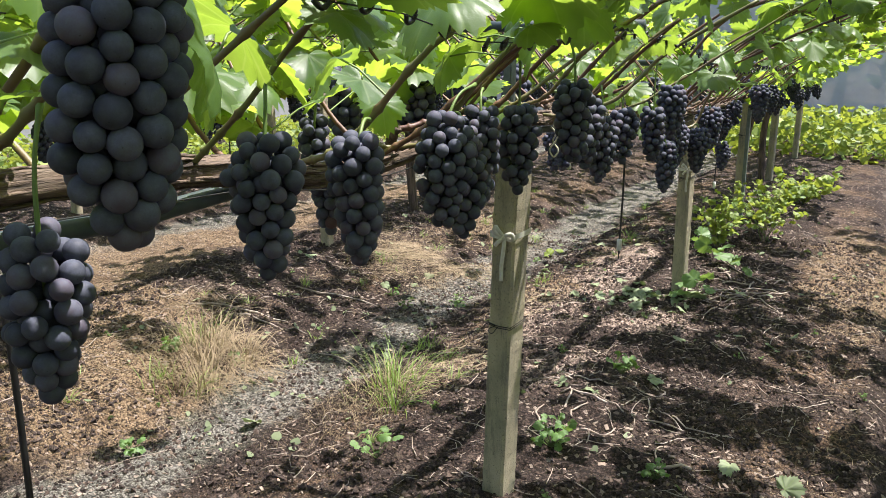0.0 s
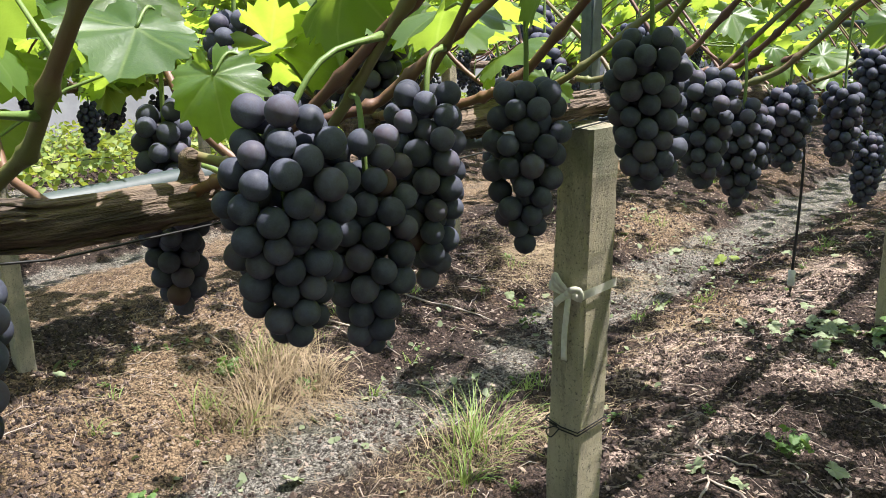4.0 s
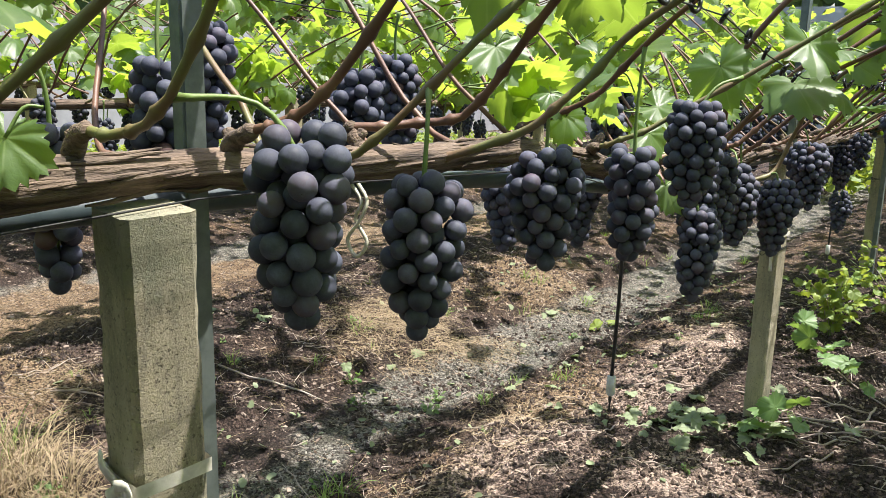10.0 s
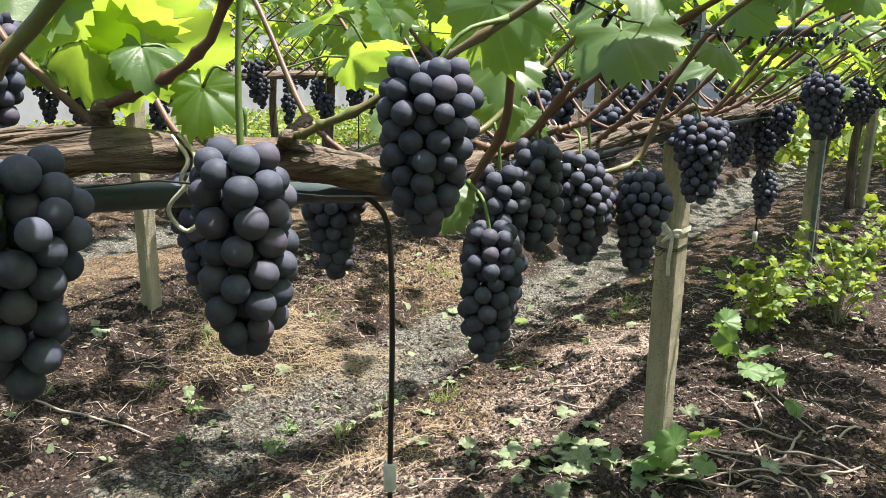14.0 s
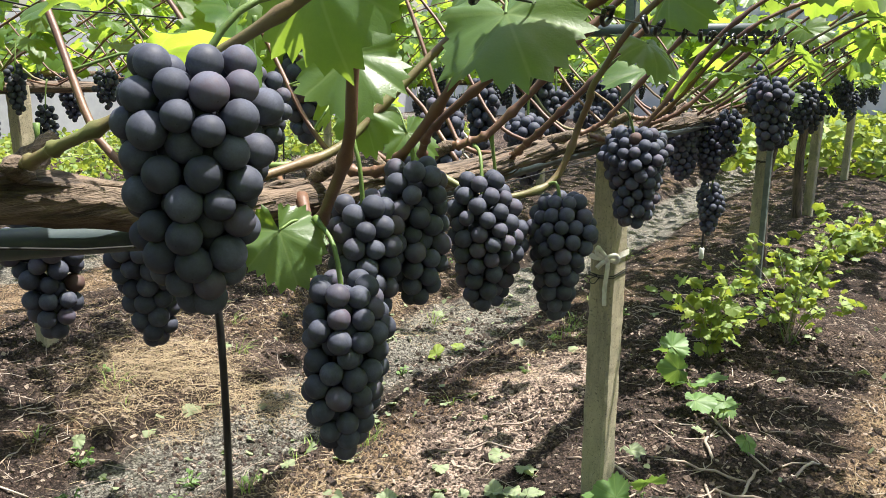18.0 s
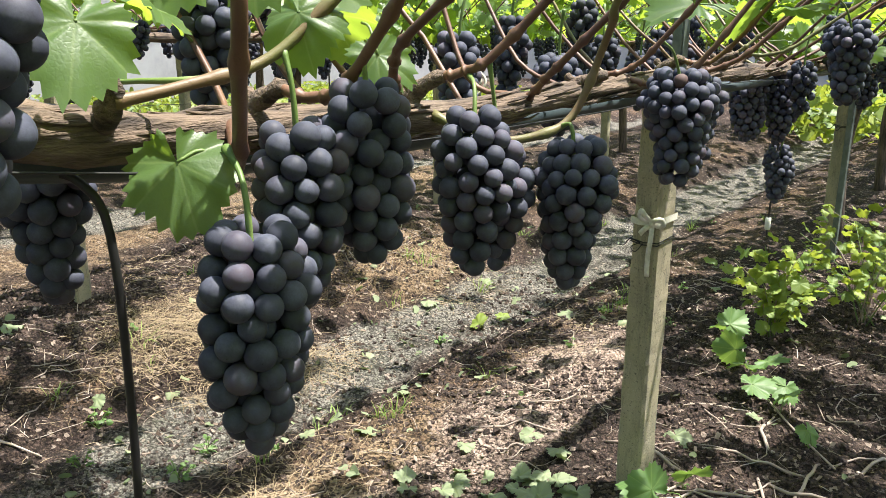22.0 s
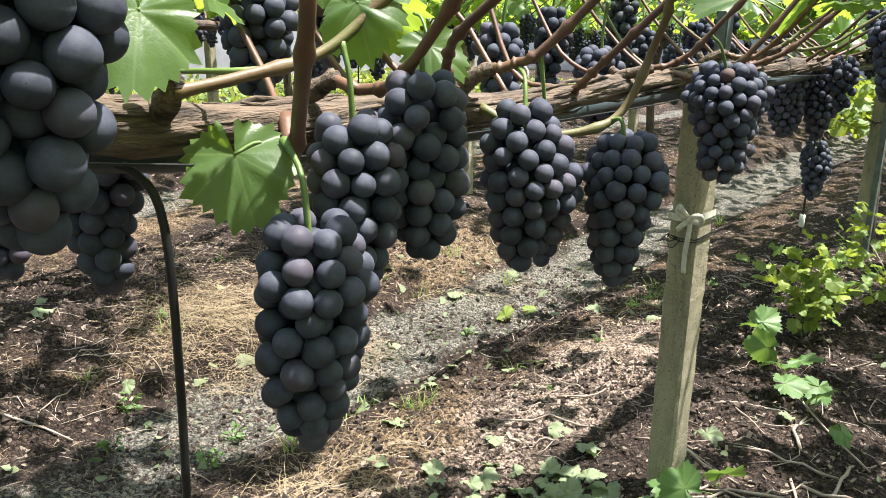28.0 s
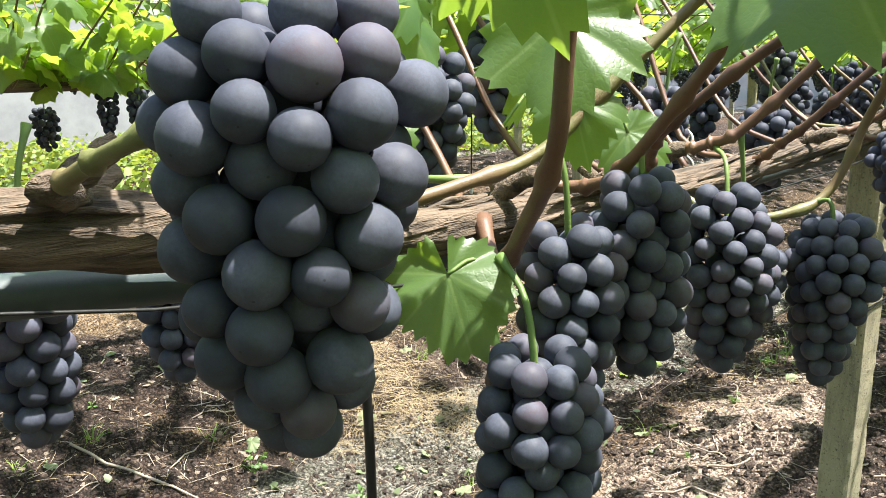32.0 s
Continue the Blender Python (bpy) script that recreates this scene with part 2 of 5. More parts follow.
def soil_material():
    n = Nodes("vineyard_soil")
    pos = n.geo.outputs["Position"]
    x = n.axis(pos, 0)
    # position jostled a little, so that the crumbs are uneven
    jig = n.add("ShaderNodeTexNoise")
    n.put(pos, jig.inputs["Vector"])
    jig.inputs["Scale"].default_value, jig.inputs["Detail"].default_value = 55, 3
    vm = n.add("ShaderNodeVectorMath", operation="MULTIPLY_ADD")
    n.put(jig.outputs["Color"], vm.inputs[0])
    vm.inputs[1].default_value = (0.016, 0.016, 0.016)
    n.put(pos, vm.inputs[2])
    v = vm.outputs[0]
    wob = n.math("MULTIPLY", n.math("SUBTRACT", n.noise(1.3, 5, 0.65), 0.5), 0.55)
    # distance from the nearest ditch line, which repeats from row to row
    d = n.math("ABSOLUTE", n.math("SUBTRACT", n.math("PINGPONG", n.math("ADD", n.math("ADD", x, wob), 0.9), 1.4), 1.4))
    ditch = n.ramp(d, 0.20, 0.31, 1.0, 0.0)
    bank = n.math("MULTIPLY", n.ramp(d, 0.30, 0.5, 0.0, 1.0), n.ramp(d, 0.72, 0.95, 1.0, 0.0))
    cell = n.axis(n.voronoi(105, "F1", v, "Color"), 0)
    small = n.axis(n.voronoi(230, "F1", v, "Color"), 1)
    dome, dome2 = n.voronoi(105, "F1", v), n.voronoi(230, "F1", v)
    grain, mid = n.noise(320, 5, 0.75), n.noise(24, 6, 0.72)
    tone = n.math("ADD", n.math("MULTIPLY", cell, 0.55), n.math("MULTIPLY", small, 0.45))
    ragged = n.math("MULTIPLY", n.math("SUBTRACT", n.noise(3.2, 5, 0.65), 0.5), 1.5)

    def zones(*spots):
        """Where one of these kinds of soil, or the sun-brightened litter, lies: ragged patches given by middle and half
        sizes.
        """
        total = None
        for cx, cy, rx, ry in spots:
            off = n.add("ShaderNodeVectorMath", operation="SUBTRACT")
            n.put(pos, off.inputs[0])
            off.inputs[1].default_value = (cx, cy, 0)
            scl = n.add("ShaderNodeVectorMath", operation="MULTIPLY")
            n.put(off.outputs[0], scl.inputs[0])
            scl.inputs[1].default_value = (1 / rx, 1 / ry, 0)
            far = n.add("ShaderNodeVectorMath", operation="LENGTH")
            n.put(scl.outputs[0], far.inputs[0])
            here = n.ramp(n.math("ADD", far.outputs["Value"], ragged), 0.75, 1.15, 1.0, 0.0)
            total = here if total is None else n.math("MAXIMUM", total, here)
        return total

    bed = n.mix(n.ramp(tone, 0.25, 0.95), (0.021, 0.0132, 0.0108), (0.125, 0.086, 0.068))
    bed = n.mix(n.ramp(n.noise(1.9, 7, 0.75), 0.50, 0.66, 0, 0.65), bed, n.mix(small, (0.12, 0.08, 0.062), (0.31, 0.22, 0.18)))
    sandy = n.mix(n.ramp(tone, 0.1, 0.9), (0.17, 0.112, 0.066), (0.385, 0.275, 0.172))
    sandy = n.mix(n.ramp(n.noise(7, 6, 0.75), 0.48, 0.62, 0, 0.75), sandy, (0.12, 0.074, 0.045))
    # pale pinkish litter, with the sunlight on it put into its colour
    lit_husk = n.mix(n.ramp(tone, 0.15, 0.75), (0.19, 0.128, 0.100), (0.62, 0.475, 0.385))
    lit_husk = n.mix(n.ramp(n.noise(13, 6, 0.75), 0.47, 0.60, 0, 0.75), lit_husk, (0.060, 0.040, 0.033))
    silt = n.mix(n.ramp(tone, 0.15, 0.85), (0.085, 0.078, 0.067), (0.37, 0.345, 0.295))
    silt = n.mix(n.ramp(n.noise(4.5, 7, 0.75), 0.50, 0.62, 0, 0.85), silt, n.mix(small, (0.045, 0.040, 0.033), (0.13, 0.115, 0.090)))
    silt = n.mix(n.ramp(n.noise(2.7, 4, 0.6), 0.52, 0.66, 0, 0.45), silt, (0.085, 0.095, 0.055))
    side = n.mix(n.ramp(tone, 0.2, 0.9), (0.085, 0.053, 0.034), (0.27, 0.18, 0.115))
    side = n.mix(n.ramp(n.noise(9, 6, 0.75), 0.46, 0.6, 0, 0.8), side, (0.065, 0.041, 0.028))
    col = n.mix(n.math("MULTIPLY", bank, n.ramp(n.noise(1.2, 4, 0.65), 0.42, 0.54)), bed, side)
    # darker soil along the cut edges of the ditch
    lip = n.math("MULTIPLY", n.ramp(d, 0.24, 0.33, 0.0, 1.0), n.ramp(d, 0.38, 0.52, 1.0, 0.0))
    col = n.mix(n.math("MULTIPLY", lip, n.ramp(n.noise(2.3, 4, 0.6), 0.40, 0.55, 0.0, 0.85)), col, n.mix(tone, (0.022, 0.015, 0.012), (0.075, 0.052, 0.041)))
    col = n.mix(ditch, col, silt)
    col = n.mix(zones((-1.62, 4.72, .24, .42), (-2.9, 2.25, .5, .65), (-4.5, 4.4, .75, 2.4), (-2.95, 6.6, .35, .7), (0.05, 6.2, .36, 1.6), (-3.5, 3.2, .5, .45), (-4.6, 8.0, .8, 1.6)), col, sandy)
    col = n.mix(zones((-1.42, 5.45, .22, .85), (-1.0, 4.25, .3, .3), (-1.5, 4.1, .2, .4), (-1.15, 3.4, .16, .35)), col, lit_husk)
    col = n.mix(zones((-2.85, 4.1, .55, .36), (-3.5, 4.5, .4, .35), (-2.55, 3.75, .3, .25), (-3.4, 6.0, .3, .5)), col, bed)
    # shade of the hollows and of gaps between crumbs, put into the colour
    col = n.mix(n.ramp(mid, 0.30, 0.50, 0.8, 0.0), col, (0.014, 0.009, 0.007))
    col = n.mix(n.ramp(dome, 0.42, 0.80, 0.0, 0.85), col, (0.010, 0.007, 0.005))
    col = n.mix(n.ramp(n.axis(n.voronoi(75, "F1", v, "Color"), 2), 0.955, 0.96, 0, 0.75), col, (0.40, 0.32, 0.26))
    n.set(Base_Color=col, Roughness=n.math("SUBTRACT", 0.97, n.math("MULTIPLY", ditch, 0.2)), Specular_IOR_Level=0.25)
    h = n.math("ADD", n.math("MULTIPLY", dome, -0.5), n.math("MULTIPLY", dome2, -0.25))
    h = n.math("ADD", h, n.math("MULTIPLY", mid, 2.2))
    n.bump(n.math("ADD", h, n.math("MULTIPLY", grain, 0.2)), 1.0, 0.02)
    return n.mat


SOIL = soil_material()


def clod_material():
    n = Nodes("soil_clod")
    r = n.island()
    col = n.mix(n.ramp(r, 0.55, 1.0), (0.022, 0.015, 0.012), (0.15, 0.108, 0.082))
    n.set(Base_Color=n.mix(n.ramp(n.noise(160, 4), 0.4, 0.65), col, (0.075, 0.05, 0.04)), Roughness=0.95)
    n.bump(n.noise(180, 4, 0.7), 0.8, 0.006)
    return n.mat


CLOD = clod_material()
CHIP = plain("pale_wood_chip", (0.30, 0.23, 0.18), 0.85, 0, (0.15, 0.11, 0.085), 9)
FABRIC = plain("grey_end_wall", (0.36, 0.36, 0.37), 0.9, 0, (0.27, 0.27, 0.28), 2)
NET = plain("hazy_blue_net", (0.54, 0.57, 0.60), 0.95, 0, (0.44, 0.47, 0.50), 1.2)
net_tree = NET.node_tree
net_clear, net_mix = net_tree.nodes.new("ShaderNodeBsdfTransparent"), net_tree.nodes.new("ShaderNodeMixShader")
net_mix.inputs[0].default_value = 0.45
net_tree.links.new(net_tree.nodes["Principled BSDF"].outputs[0], net_mix.inputs[1])
net_tree.links.new(net_clear.outputs[0], net_mix.inputs[2])
net_tree.links.new(net_mix.outputs[0], net_tree.nodes["Material Output"].inputs[0])
FARTREE = leaf_material("far_tree_leaf", (0.05, 0.09, 0.03), (0.11, 0.17, 0.06), (0.20, 0.28, 0.06), 0.6, 0.3)


# ---------------------------------------------------------------- mesh helpers
class Shape:
    """Vertices and faces collected for one mesh."""

    def __init__(self):
        self.v, self.f, self.uv = [], [], []

    def tube(self, pts, radii, seg=8, cap=True):
        pts = [Vector(p) for p in pts]
        if not hasattr(radii, "__len__"):
            radii = [radii] * len(pts)
        base, side = len(self.v), None
        for i, p in enumerate(pts):
            way = (pts[min(i + 1, len(pts) - 1)] - pts[max(i - 1, 0)]).normalized()
            if side is None:
                side = way.orthogonal().normalized()
            side = (side - way * side.dot(way)).normalized()
            other = way.cross(side)
            for k in range(seg):
                a = 2 * math.pi * k / seg
                self.v.append(p + (side * math.cos(a) + other * math.sin(a)) * radii[i])
        for i in range(len(pts) - 1):
            for k in range(seg):
                a, b = base + i * seg + k, base + i * seg + (k + 1) % seg
                self.f.append((a, b, b + seg, a + seg))
        if cap:
            self.f.append(tuple(base + k for k in reversed(range(seg))))
            last = base + (len(pts) - 1) * seg
            self.f.append(tuple(last + k for k in range(seg)))
        return self

    def add(self, verts, faces, m=None):
        base = len(self.v)
        self.v.extend([m @ Vector(v) for v in verts] if m else [Vector(v) for v in verts])
        self.f.extend(tuple(base + i for i in f) for f in faces)
        return self

    def mesh(self, name, mat, smooth=True, uv=None):
        me = bpy.data.meshes.new(name)
        me.from_pydata([tuple(v) for v in self.v], [], self.f)
        me.materials.append(mat)
        if uv:
            layer = me.uv_layers.new(name="UVMap")
            loops = np.empty(len(me.loops), dtype=np.int32)
            me.loops.foreach_get("vertex_index", loops)
            layer.data.foreach_set("uv", np.array(uv, dtype=np.float32)[loops].ravel())
        me.shade_smooth() if smooth else None
        me.update()
        return me


def part(name, mesh, parent, label="", at=None):
    ob = new(name, mesh)
    ob.parent = parent
    if at is not None:
        ob.matrix_basis = at
    return tagged(ob, label) if label else ob


def empty(name, at, label, category, group="", kind=""):
    ob = new(name)
    ob.empty_display_size = 0.05
    ob.matrix_basis = at if isinstance(at, Matrix) else Matrix.Translation(at)
    return tagged(ob, label, category, group, kind)


def curve_pts(ctrl, n):
    """n + 1 points of a smooth curve through the control points."""
    c = [Vector(p) for p in ctrl]
    c = [2 * c[0] - c[1]] + c + [2 * c[-1] - c[-2]]
    out, spans = [], len(c) - 3
    for k in range(n + 1):
        u = k / n * spans
        i = min(int(u), spans - 1)
        u -= i
        a, b, d, e = c[i:i + 4]
        out.append(0.5 * ((2 * b) + (d - a) * u + (2 * a - 5 * b + 4 * d - e) * u ** 2 + (3 * b - a - 3 * d + e) * u ** 3))
    return out


def sphere_data(r, seg, rings, stretch_z=1.05):
    vs, fs = [(0, 0, r * stretch_z)], []
    for i in range(1, rings):
        a = math.pi * i / rings
        for k in range(seg):
            b = 2 * math.pi * k / seg
            vs.append((r * math.sin(a) * math.cos(b), r * math.sin(a) * math.sin(b), r * math.cos(a) * stretch_z))
    vs.append((0, 0, -r * stretch_z))
    end = len(vs) - 1
    for k in range(seg):
        fs.append((0, 1 + k, 1 + (k + 1) % seg))
        fs.append((end, end - seg + (k + 1) % seg, end - seg + k))
    for i in range(rings - 2):
        for k in range(seg):
            a, b = 1 + i * seg + k, 1 + i * seg + (k + 1) % seg
            fs.append((a, a + seg, b + seg, b))
    return vs, fs


def box_data(sx, sy, sz, bevel=0.0):
    bm = bmesh.new()
    bmesh.ops.create_cube(bm, size=1.0, matrix=Matrix.Diagonal((sx, sy, sz, 1)))
    if bevel:
        bmesh.ops.bevel(bm, geom=bm.edges[:], offset=bevel, segments=2, affect="EDGES")
    bm.verts.index_update()
    vs, fs = [tuple(v.co) for v in bm.verts], [tuple(v.index for v in f.verts) for f in bm.faces]
    bm.free()
    return vs, fs


# ---------------------------------------------------------------- lie of the land
def slope(y):
    return 0.09 - (0.03 if y > 4.87 else 0.018) * (y - 4.87)


SECTION = ((0.0, 0.0), (0.45, -0.02), (0.7, -0.055), (1.0, -0.105), (1.12, -0.168), (1.4, -0.175))


def ground_z(x, y):
    """Beds along the vine rows with a shallow ditch between them."""
    d = abs((x + 0.9 + 1.4) % 2.8 - 1.4)
    z = 0.0
    for (a, za), (b, zb) in zip(SECTION, SECTION[1:]):
        if d <= b:
            u = (d - a) / (b - a)
            z = za + (zb - za) * u * u * (3 - 2 * u) if d >= a else z
            break
    else:
        z = SECTION[-1][1]
    if x > -0.9:
        z *= 0.55
    return slope(y) + z


def rough_ground(x, y):
    p = Vector((x, y, 0))
    return ground_z(x, y) + 0.045 * (noise.noise(p * 1.6)) + 0.024 * noise.noise(p * 5.2) + 0.019 * noise.noise(p * 15) + 0.010 * noise.noise(p * 33)


CORDON_Z = ((-3, 1.40), (0, 1.355), (0.95, 1.313), (1.28, 1.258), (1.5, 1.262), (1.85, 1.286), (2.3, 1.288), (2.69, 1.260), (2.97, 1.258), (3.1, 1.236), (3.41, 1.167), (3.56, 1.157), (3.96, 1.135), (4.9, 1.13), (8, 1.05), (16, 0.80))


PIPE_Z = ((-3, 1.36), (0.6, 1.262), (0.95, 1.245), (1.3, 1.264), (1.5, 1.268), (2.2, 1.245), (2.85, 1.214), (3.1, 1.186), (3.3, 1.158), (3.6, 1.115), (4, 1.092), (4.9, 1.087), (8, 1.007), (16, 0.757))


def along(table, y):
    for (a, za), (b, zb) in zip(table, table[1:]):
        if y <= b:
            return za + (zb - za) * (y - a) / (b - a)
    return table[-1][1]


def cordon_z(y):
    return along(CORDON_Z, y)


def pipe_z(y):
    return along(PIPE_Z, y)


ROW = -0.9          # the vine row beside the path
BACK, THIRD = -3.42, -5.95          # the rows behind it

# ---------------------------------------------------------------- ground
def build_ground():
    xs = np.concatenate([np.linspace(-60, -10, 14)[:-1], np.arange(-10, -4.4, 0.16), np.arange(-4.4, -3.3, 0.05), np.arange(-3.3, 0.3, 0.026), np.arange(0.3, 1.6, 0.05), np.arange(1.6, 4, 0.2), np.linspace(4, 60, 16)])
    ys = np.concatenate([np.linspace(-40, -2, 12)[:-1], np.arange(-2, 0.5, 0.15), np.arange(0.5, 1.8, 0.06), np.arange(1.8, 6.6, 0.026), np.arange(6.6, 9, 0.06), np.arange(9, 17, 0.15), np.linspace(17, 120, 18)])
    s = Shape()
    near = lambda x, y: -10 < x < 4 and -2 < y < 17
    for y in ys:
        for x in xs:
            z = rough_ground(x, y) if near(x, y) else slope(min(max(y, -2), 17)) - 0.03
            s.v.append(Vector((x, y, z)))
    w = len(xs)
    s.f = [(j * w + i, j * w + i + 1, (j + 1) * w + i + 1, (j + 1) * w + i) for j in range(len(ys) - 1) for i in range(w - 1)]
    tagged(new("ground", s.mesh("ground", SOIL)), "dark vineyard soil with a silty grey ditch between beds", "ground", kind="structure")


build_ground()


# ---------------------------------------------------------------- posts
def ribbon(pts, width, face):
    """A flat strip of tape along the points, thick enough to have two sides."""
    s, face = Shape(), Vector(face).normalized()
    pts = [Vector(p) for p in pts]
    for i, p in enumerate(pts):
        way = (pts[min(i + 1, len(pts) - 1)] - pts[max(i - 1, 0)]).normalized()
        side = way.cross(face).normalized() * width / 2
        for a, b in ((-1, 0), (1, 0), (1, 1), (-1, 1)):
            s.v.append(p + side * a + face * 0.0012 * b)
    for i in range(len(pts) - 1):
        for k in range(4):
            a, b = 4 * i + k, 4 * i + (k + 1) % 4
            s.f.append((a, b, b + 4, a + 4))
    s.f += [(3, 2, 1, 0), tuple(4 * (len(pts) - 1) + k for k in range(4))]
    return s


def concrete_post(x, y, top, turn=-12, lean=(0, 0), knot=None, wire=None, side=0.07, bow=0.004, label="weathered concrete vineyard post standing in the soil"):
    z0 = rough_ground(x, y) - 0.06
    h = top - z0
    base = empty("concrete_post", pose(x, y, z0, lean[0], lean[1], turn), label, "post", "vineyard posts")
    s, n = Shape(), 44
    for k in range(n + 1):
        z = h * k / n
        for a in range(8):
            c = side / 2
            cx, cy = ((-1, -1), (-1, -1), (1, -1), (1, -1), (1, 1), (1, 1), (-1, 1), (-1, 1))[a]
            b = 0.007
            ox, oy = ((0, b), (b, 0), (-b, 0), (0, b), (0, -b), (-b, 0), (b, 0), (0, -b))[a]
            j = 0.0016 * noise.noise(Vector((cx * 3 + x * 9, cy * 3 + y * 7, z * 9))) + 0.0022 * noise.noise(Vector((a * 1.7 + x * 9, y * 7, z * 46)))
            s.v.append(Vector((cx * c + ox + j * cx, cy * c + oy + j * cy, z)))
    for k in range(n):
        for a in range(8):
            p, q = 8 * k + a, 8 * k + (a + 1) % 8
            s.f.append((p, q, q + 8, p + 8))
    s.f += [tuple(8 * n + a for a in range(8)), tuple(reversed(range(8)))]
    part("shaft", s.mesh("shaft", CONCRETE, False), base)
    c = side / 2 + 0.002
    if knot:
        zk = knot - z0
        band = [(-c, c, zk + .01), (-c, -c, zk + .002), (-0.01, -c - .001, zk), (c, -c, zk + 0.006), (c, c, zk + 0.012), (-c, c, zk + .01)]
        tape = Shape()
        loop = []
        for p, q in zip(band, band[1:]):
            loop += [Vector(p).lerp(Vector(q), u) for u in (0, 0.5)]
        for p in loop + [Vector(band[-1])]:
            out = Vector((p.x, p.y, 0)).normalized() * 0.002
            tape.v += [p + out + Vector((0, 0, -.008)), p + out + Vector((0, 0, .008))]
        m = len(tape.v) // 2
        tape.f = [(2 * i, 2 * i + 2, 2 * i + 3, 2 * i + 1) for i in range(m - 1)]
        k0 = Vector((bow, -c - 0.004, zk))
        for pts in ([k0, k0 + Vector((-.014, -.012, .022)), k0 + Vector((-.026, -.008, .03)), k0 + Vector((-.03, -.006, .012)), k0],
                    [k0, k0 + Vector((.012, -.012, .012)), k0 + Vector((.028, -.006, .016)), k0 + Vector((.03, -.004, .0)), k0],
                    [k0, k0 + Vector((.004, -.008, -.03)), k0 + Vector((-.004, -.003, -.08)), k0 + Vector((-.001, -.005, -.125))],
                    [k0, k0 + Vector((-.014, -.008, -.012)), k0 + Vector((-.03, -.003, -.028))]):
            r = ribbon(curve_pts(pts, 12), 0.012, (0.1, -1, 0.05))
            tape.add(r.v, r.f)
        tape.add(*sphere_data(0.009, 8, 6), Matrix.Translation(k0))
        part("cloth_tie", tape.mesh("cloth_tie", RIBBON), base, "white cloth tape tied round the post in a bow")
    if wire:
        zk = wire - z0
        w = Shape()
        for dz in (0, 0.006):
            ring = [(-c, -c, zk + dz), (0, -c - .001, zk + dz - .004), (c, -c, zk + dz), (c, c, zk + .01 + dz), (-c, c, zk + .01 + dz), (-c, -c, zk + dz)]
            w.tube(ring, 0.0014, 5)
        w.tube(curve_pts([(-0.01, -c, zk), (-0.03, -c - .012, zk + .008), (-0.05, -c - .004, zk - .012), (-0.075, -c + .01, zk - .02)], 10), 0.0013, 5)
        w.tube(curve_pts([(-0.01, -c, zk), (-0.028, -c - .01, zk - .012), (-0.012, -c - .014, zk - .02), (0.0, -c - .004, zk)], 10), 0.0013, 5)
        part("wire_tie", w.mesh("wire_tie", WIRE), base, "dark wire twisted round the post")
    return base


POSTS = ((ROW, -0.45, None, None), (-0.919, 2.23, 0.968, 0.70), (-0.912, 4.905, 0.80, 0.75), (-0.99, 7.75, None, 0.72), (-1.03, 10.6, None, None), (-0.98, 13.4, None, None))
for i, (x, y, knot, wire) in enumerate(POSTS):
    concrete_post(x, y, cordon_z(y) - 0.03, -12, ((0, 0.5), (1.2, 2.5), (-0.5, -0.3), (0, 0.5), (0, 0.5), (0, 0.5))[i], knot, wire, 0.077 if i == 1 else 0.07, bow=0.022 if i == 2 else 0.010)
for row in (BACK, THIRD):
    for i in range(6):
        y = 2.3 + 2.7 * i
        concrete_post(row, y, slope(y) + 1.08, -8 + 5 * i, (0.6, -0.6), label="pale concrete post of a vine row behind")


def steel_tube(x, y, top, w=0.028):
    z0 = rough_ground(x, y) - 0.05
    base = empty("steel_tube", pose(x, y, z0, 0, 0, -12), "weathered square steel tube standing behind the post", "tube", "canopy supports")
    h = top - z0
    part("tube", Shape().add(*box_data(w, w, h, 0.003), Matrix.Translation((0, 0, h / 2))).mesh("tube", STEEL, False), base)
    part("cap", Shape().add(*box_data(w + .004, w + .004, 0.012, 0.002), Matrix.Translation((0, 0, h))).mesh("cap", CLIP, False), base, "black plastic end cap")
    lash = Shape()
    for k in range(3):
        c, z = w / 2 + 0.0015, h - 0.22 + 0.006 * k
        lash.tube([(-c, -c, z), (c, -c, z + .002), (c, c, z + .001), (-c, c, z + .003), (-c, -c, z + .004)], 0.0014, 5)
    part("wire_lashing", lash.mesh("wire_lashing", WIRE), base)
    return base


for x, y, up in ((ROW - .042, 2.31, 0.5), (ROW, 4.952, 0.55), (-0.95, 7.70, 0.5), (-1.03, 10.66, 0.5)):
    steel_tube(x, y, cordon_z(y) + up)


def cross_arm(x, y, z, left=0.35, right=0.33, r=0.016):
    s = Shape().tube([(-left, 0, 0), (right, 0, 0.004)], r, 12)
    ob = new("cross_arm", s.mesh("cross_arm", PIPE))
    ob.matrix_basis = pose(x, y, z)
    return tagged(ob, "dark pipe cross arm carrying the canopy wires", "pipe", "cross arms")


for x, y in ((ROW, 2.335), (ROW, 4.995), (-0.95, 7.74), (-1.03, 10.70)):
    cross_arm(x, y, cordon_z(y) + 0.25)


# ---------------------------------------------------------------- pipe, hoses, wires
def water_pipe(x, y0, y1, dz, r, zf, label):
    pts = [(x + 0.012 * noise.noise(Vector((y * .8, x, 1))), y, zf(y) + dz + 0.008 * noise.noise(Vector((y, x, 4)))) for y in np.arange(y0, y1, 0.2)]
    ob = new("water_pipe", Shape().tube(pts, r, 14).mesh("water_pipe", PIPE))
    return tagged(ob, label, "pipe", "water pipes")


water_pipe(ROW - 0.045, -2.5, 15, 0.0, 0.0150, pipe_z, "dark plastic irrigation pipe running under the vine arm")
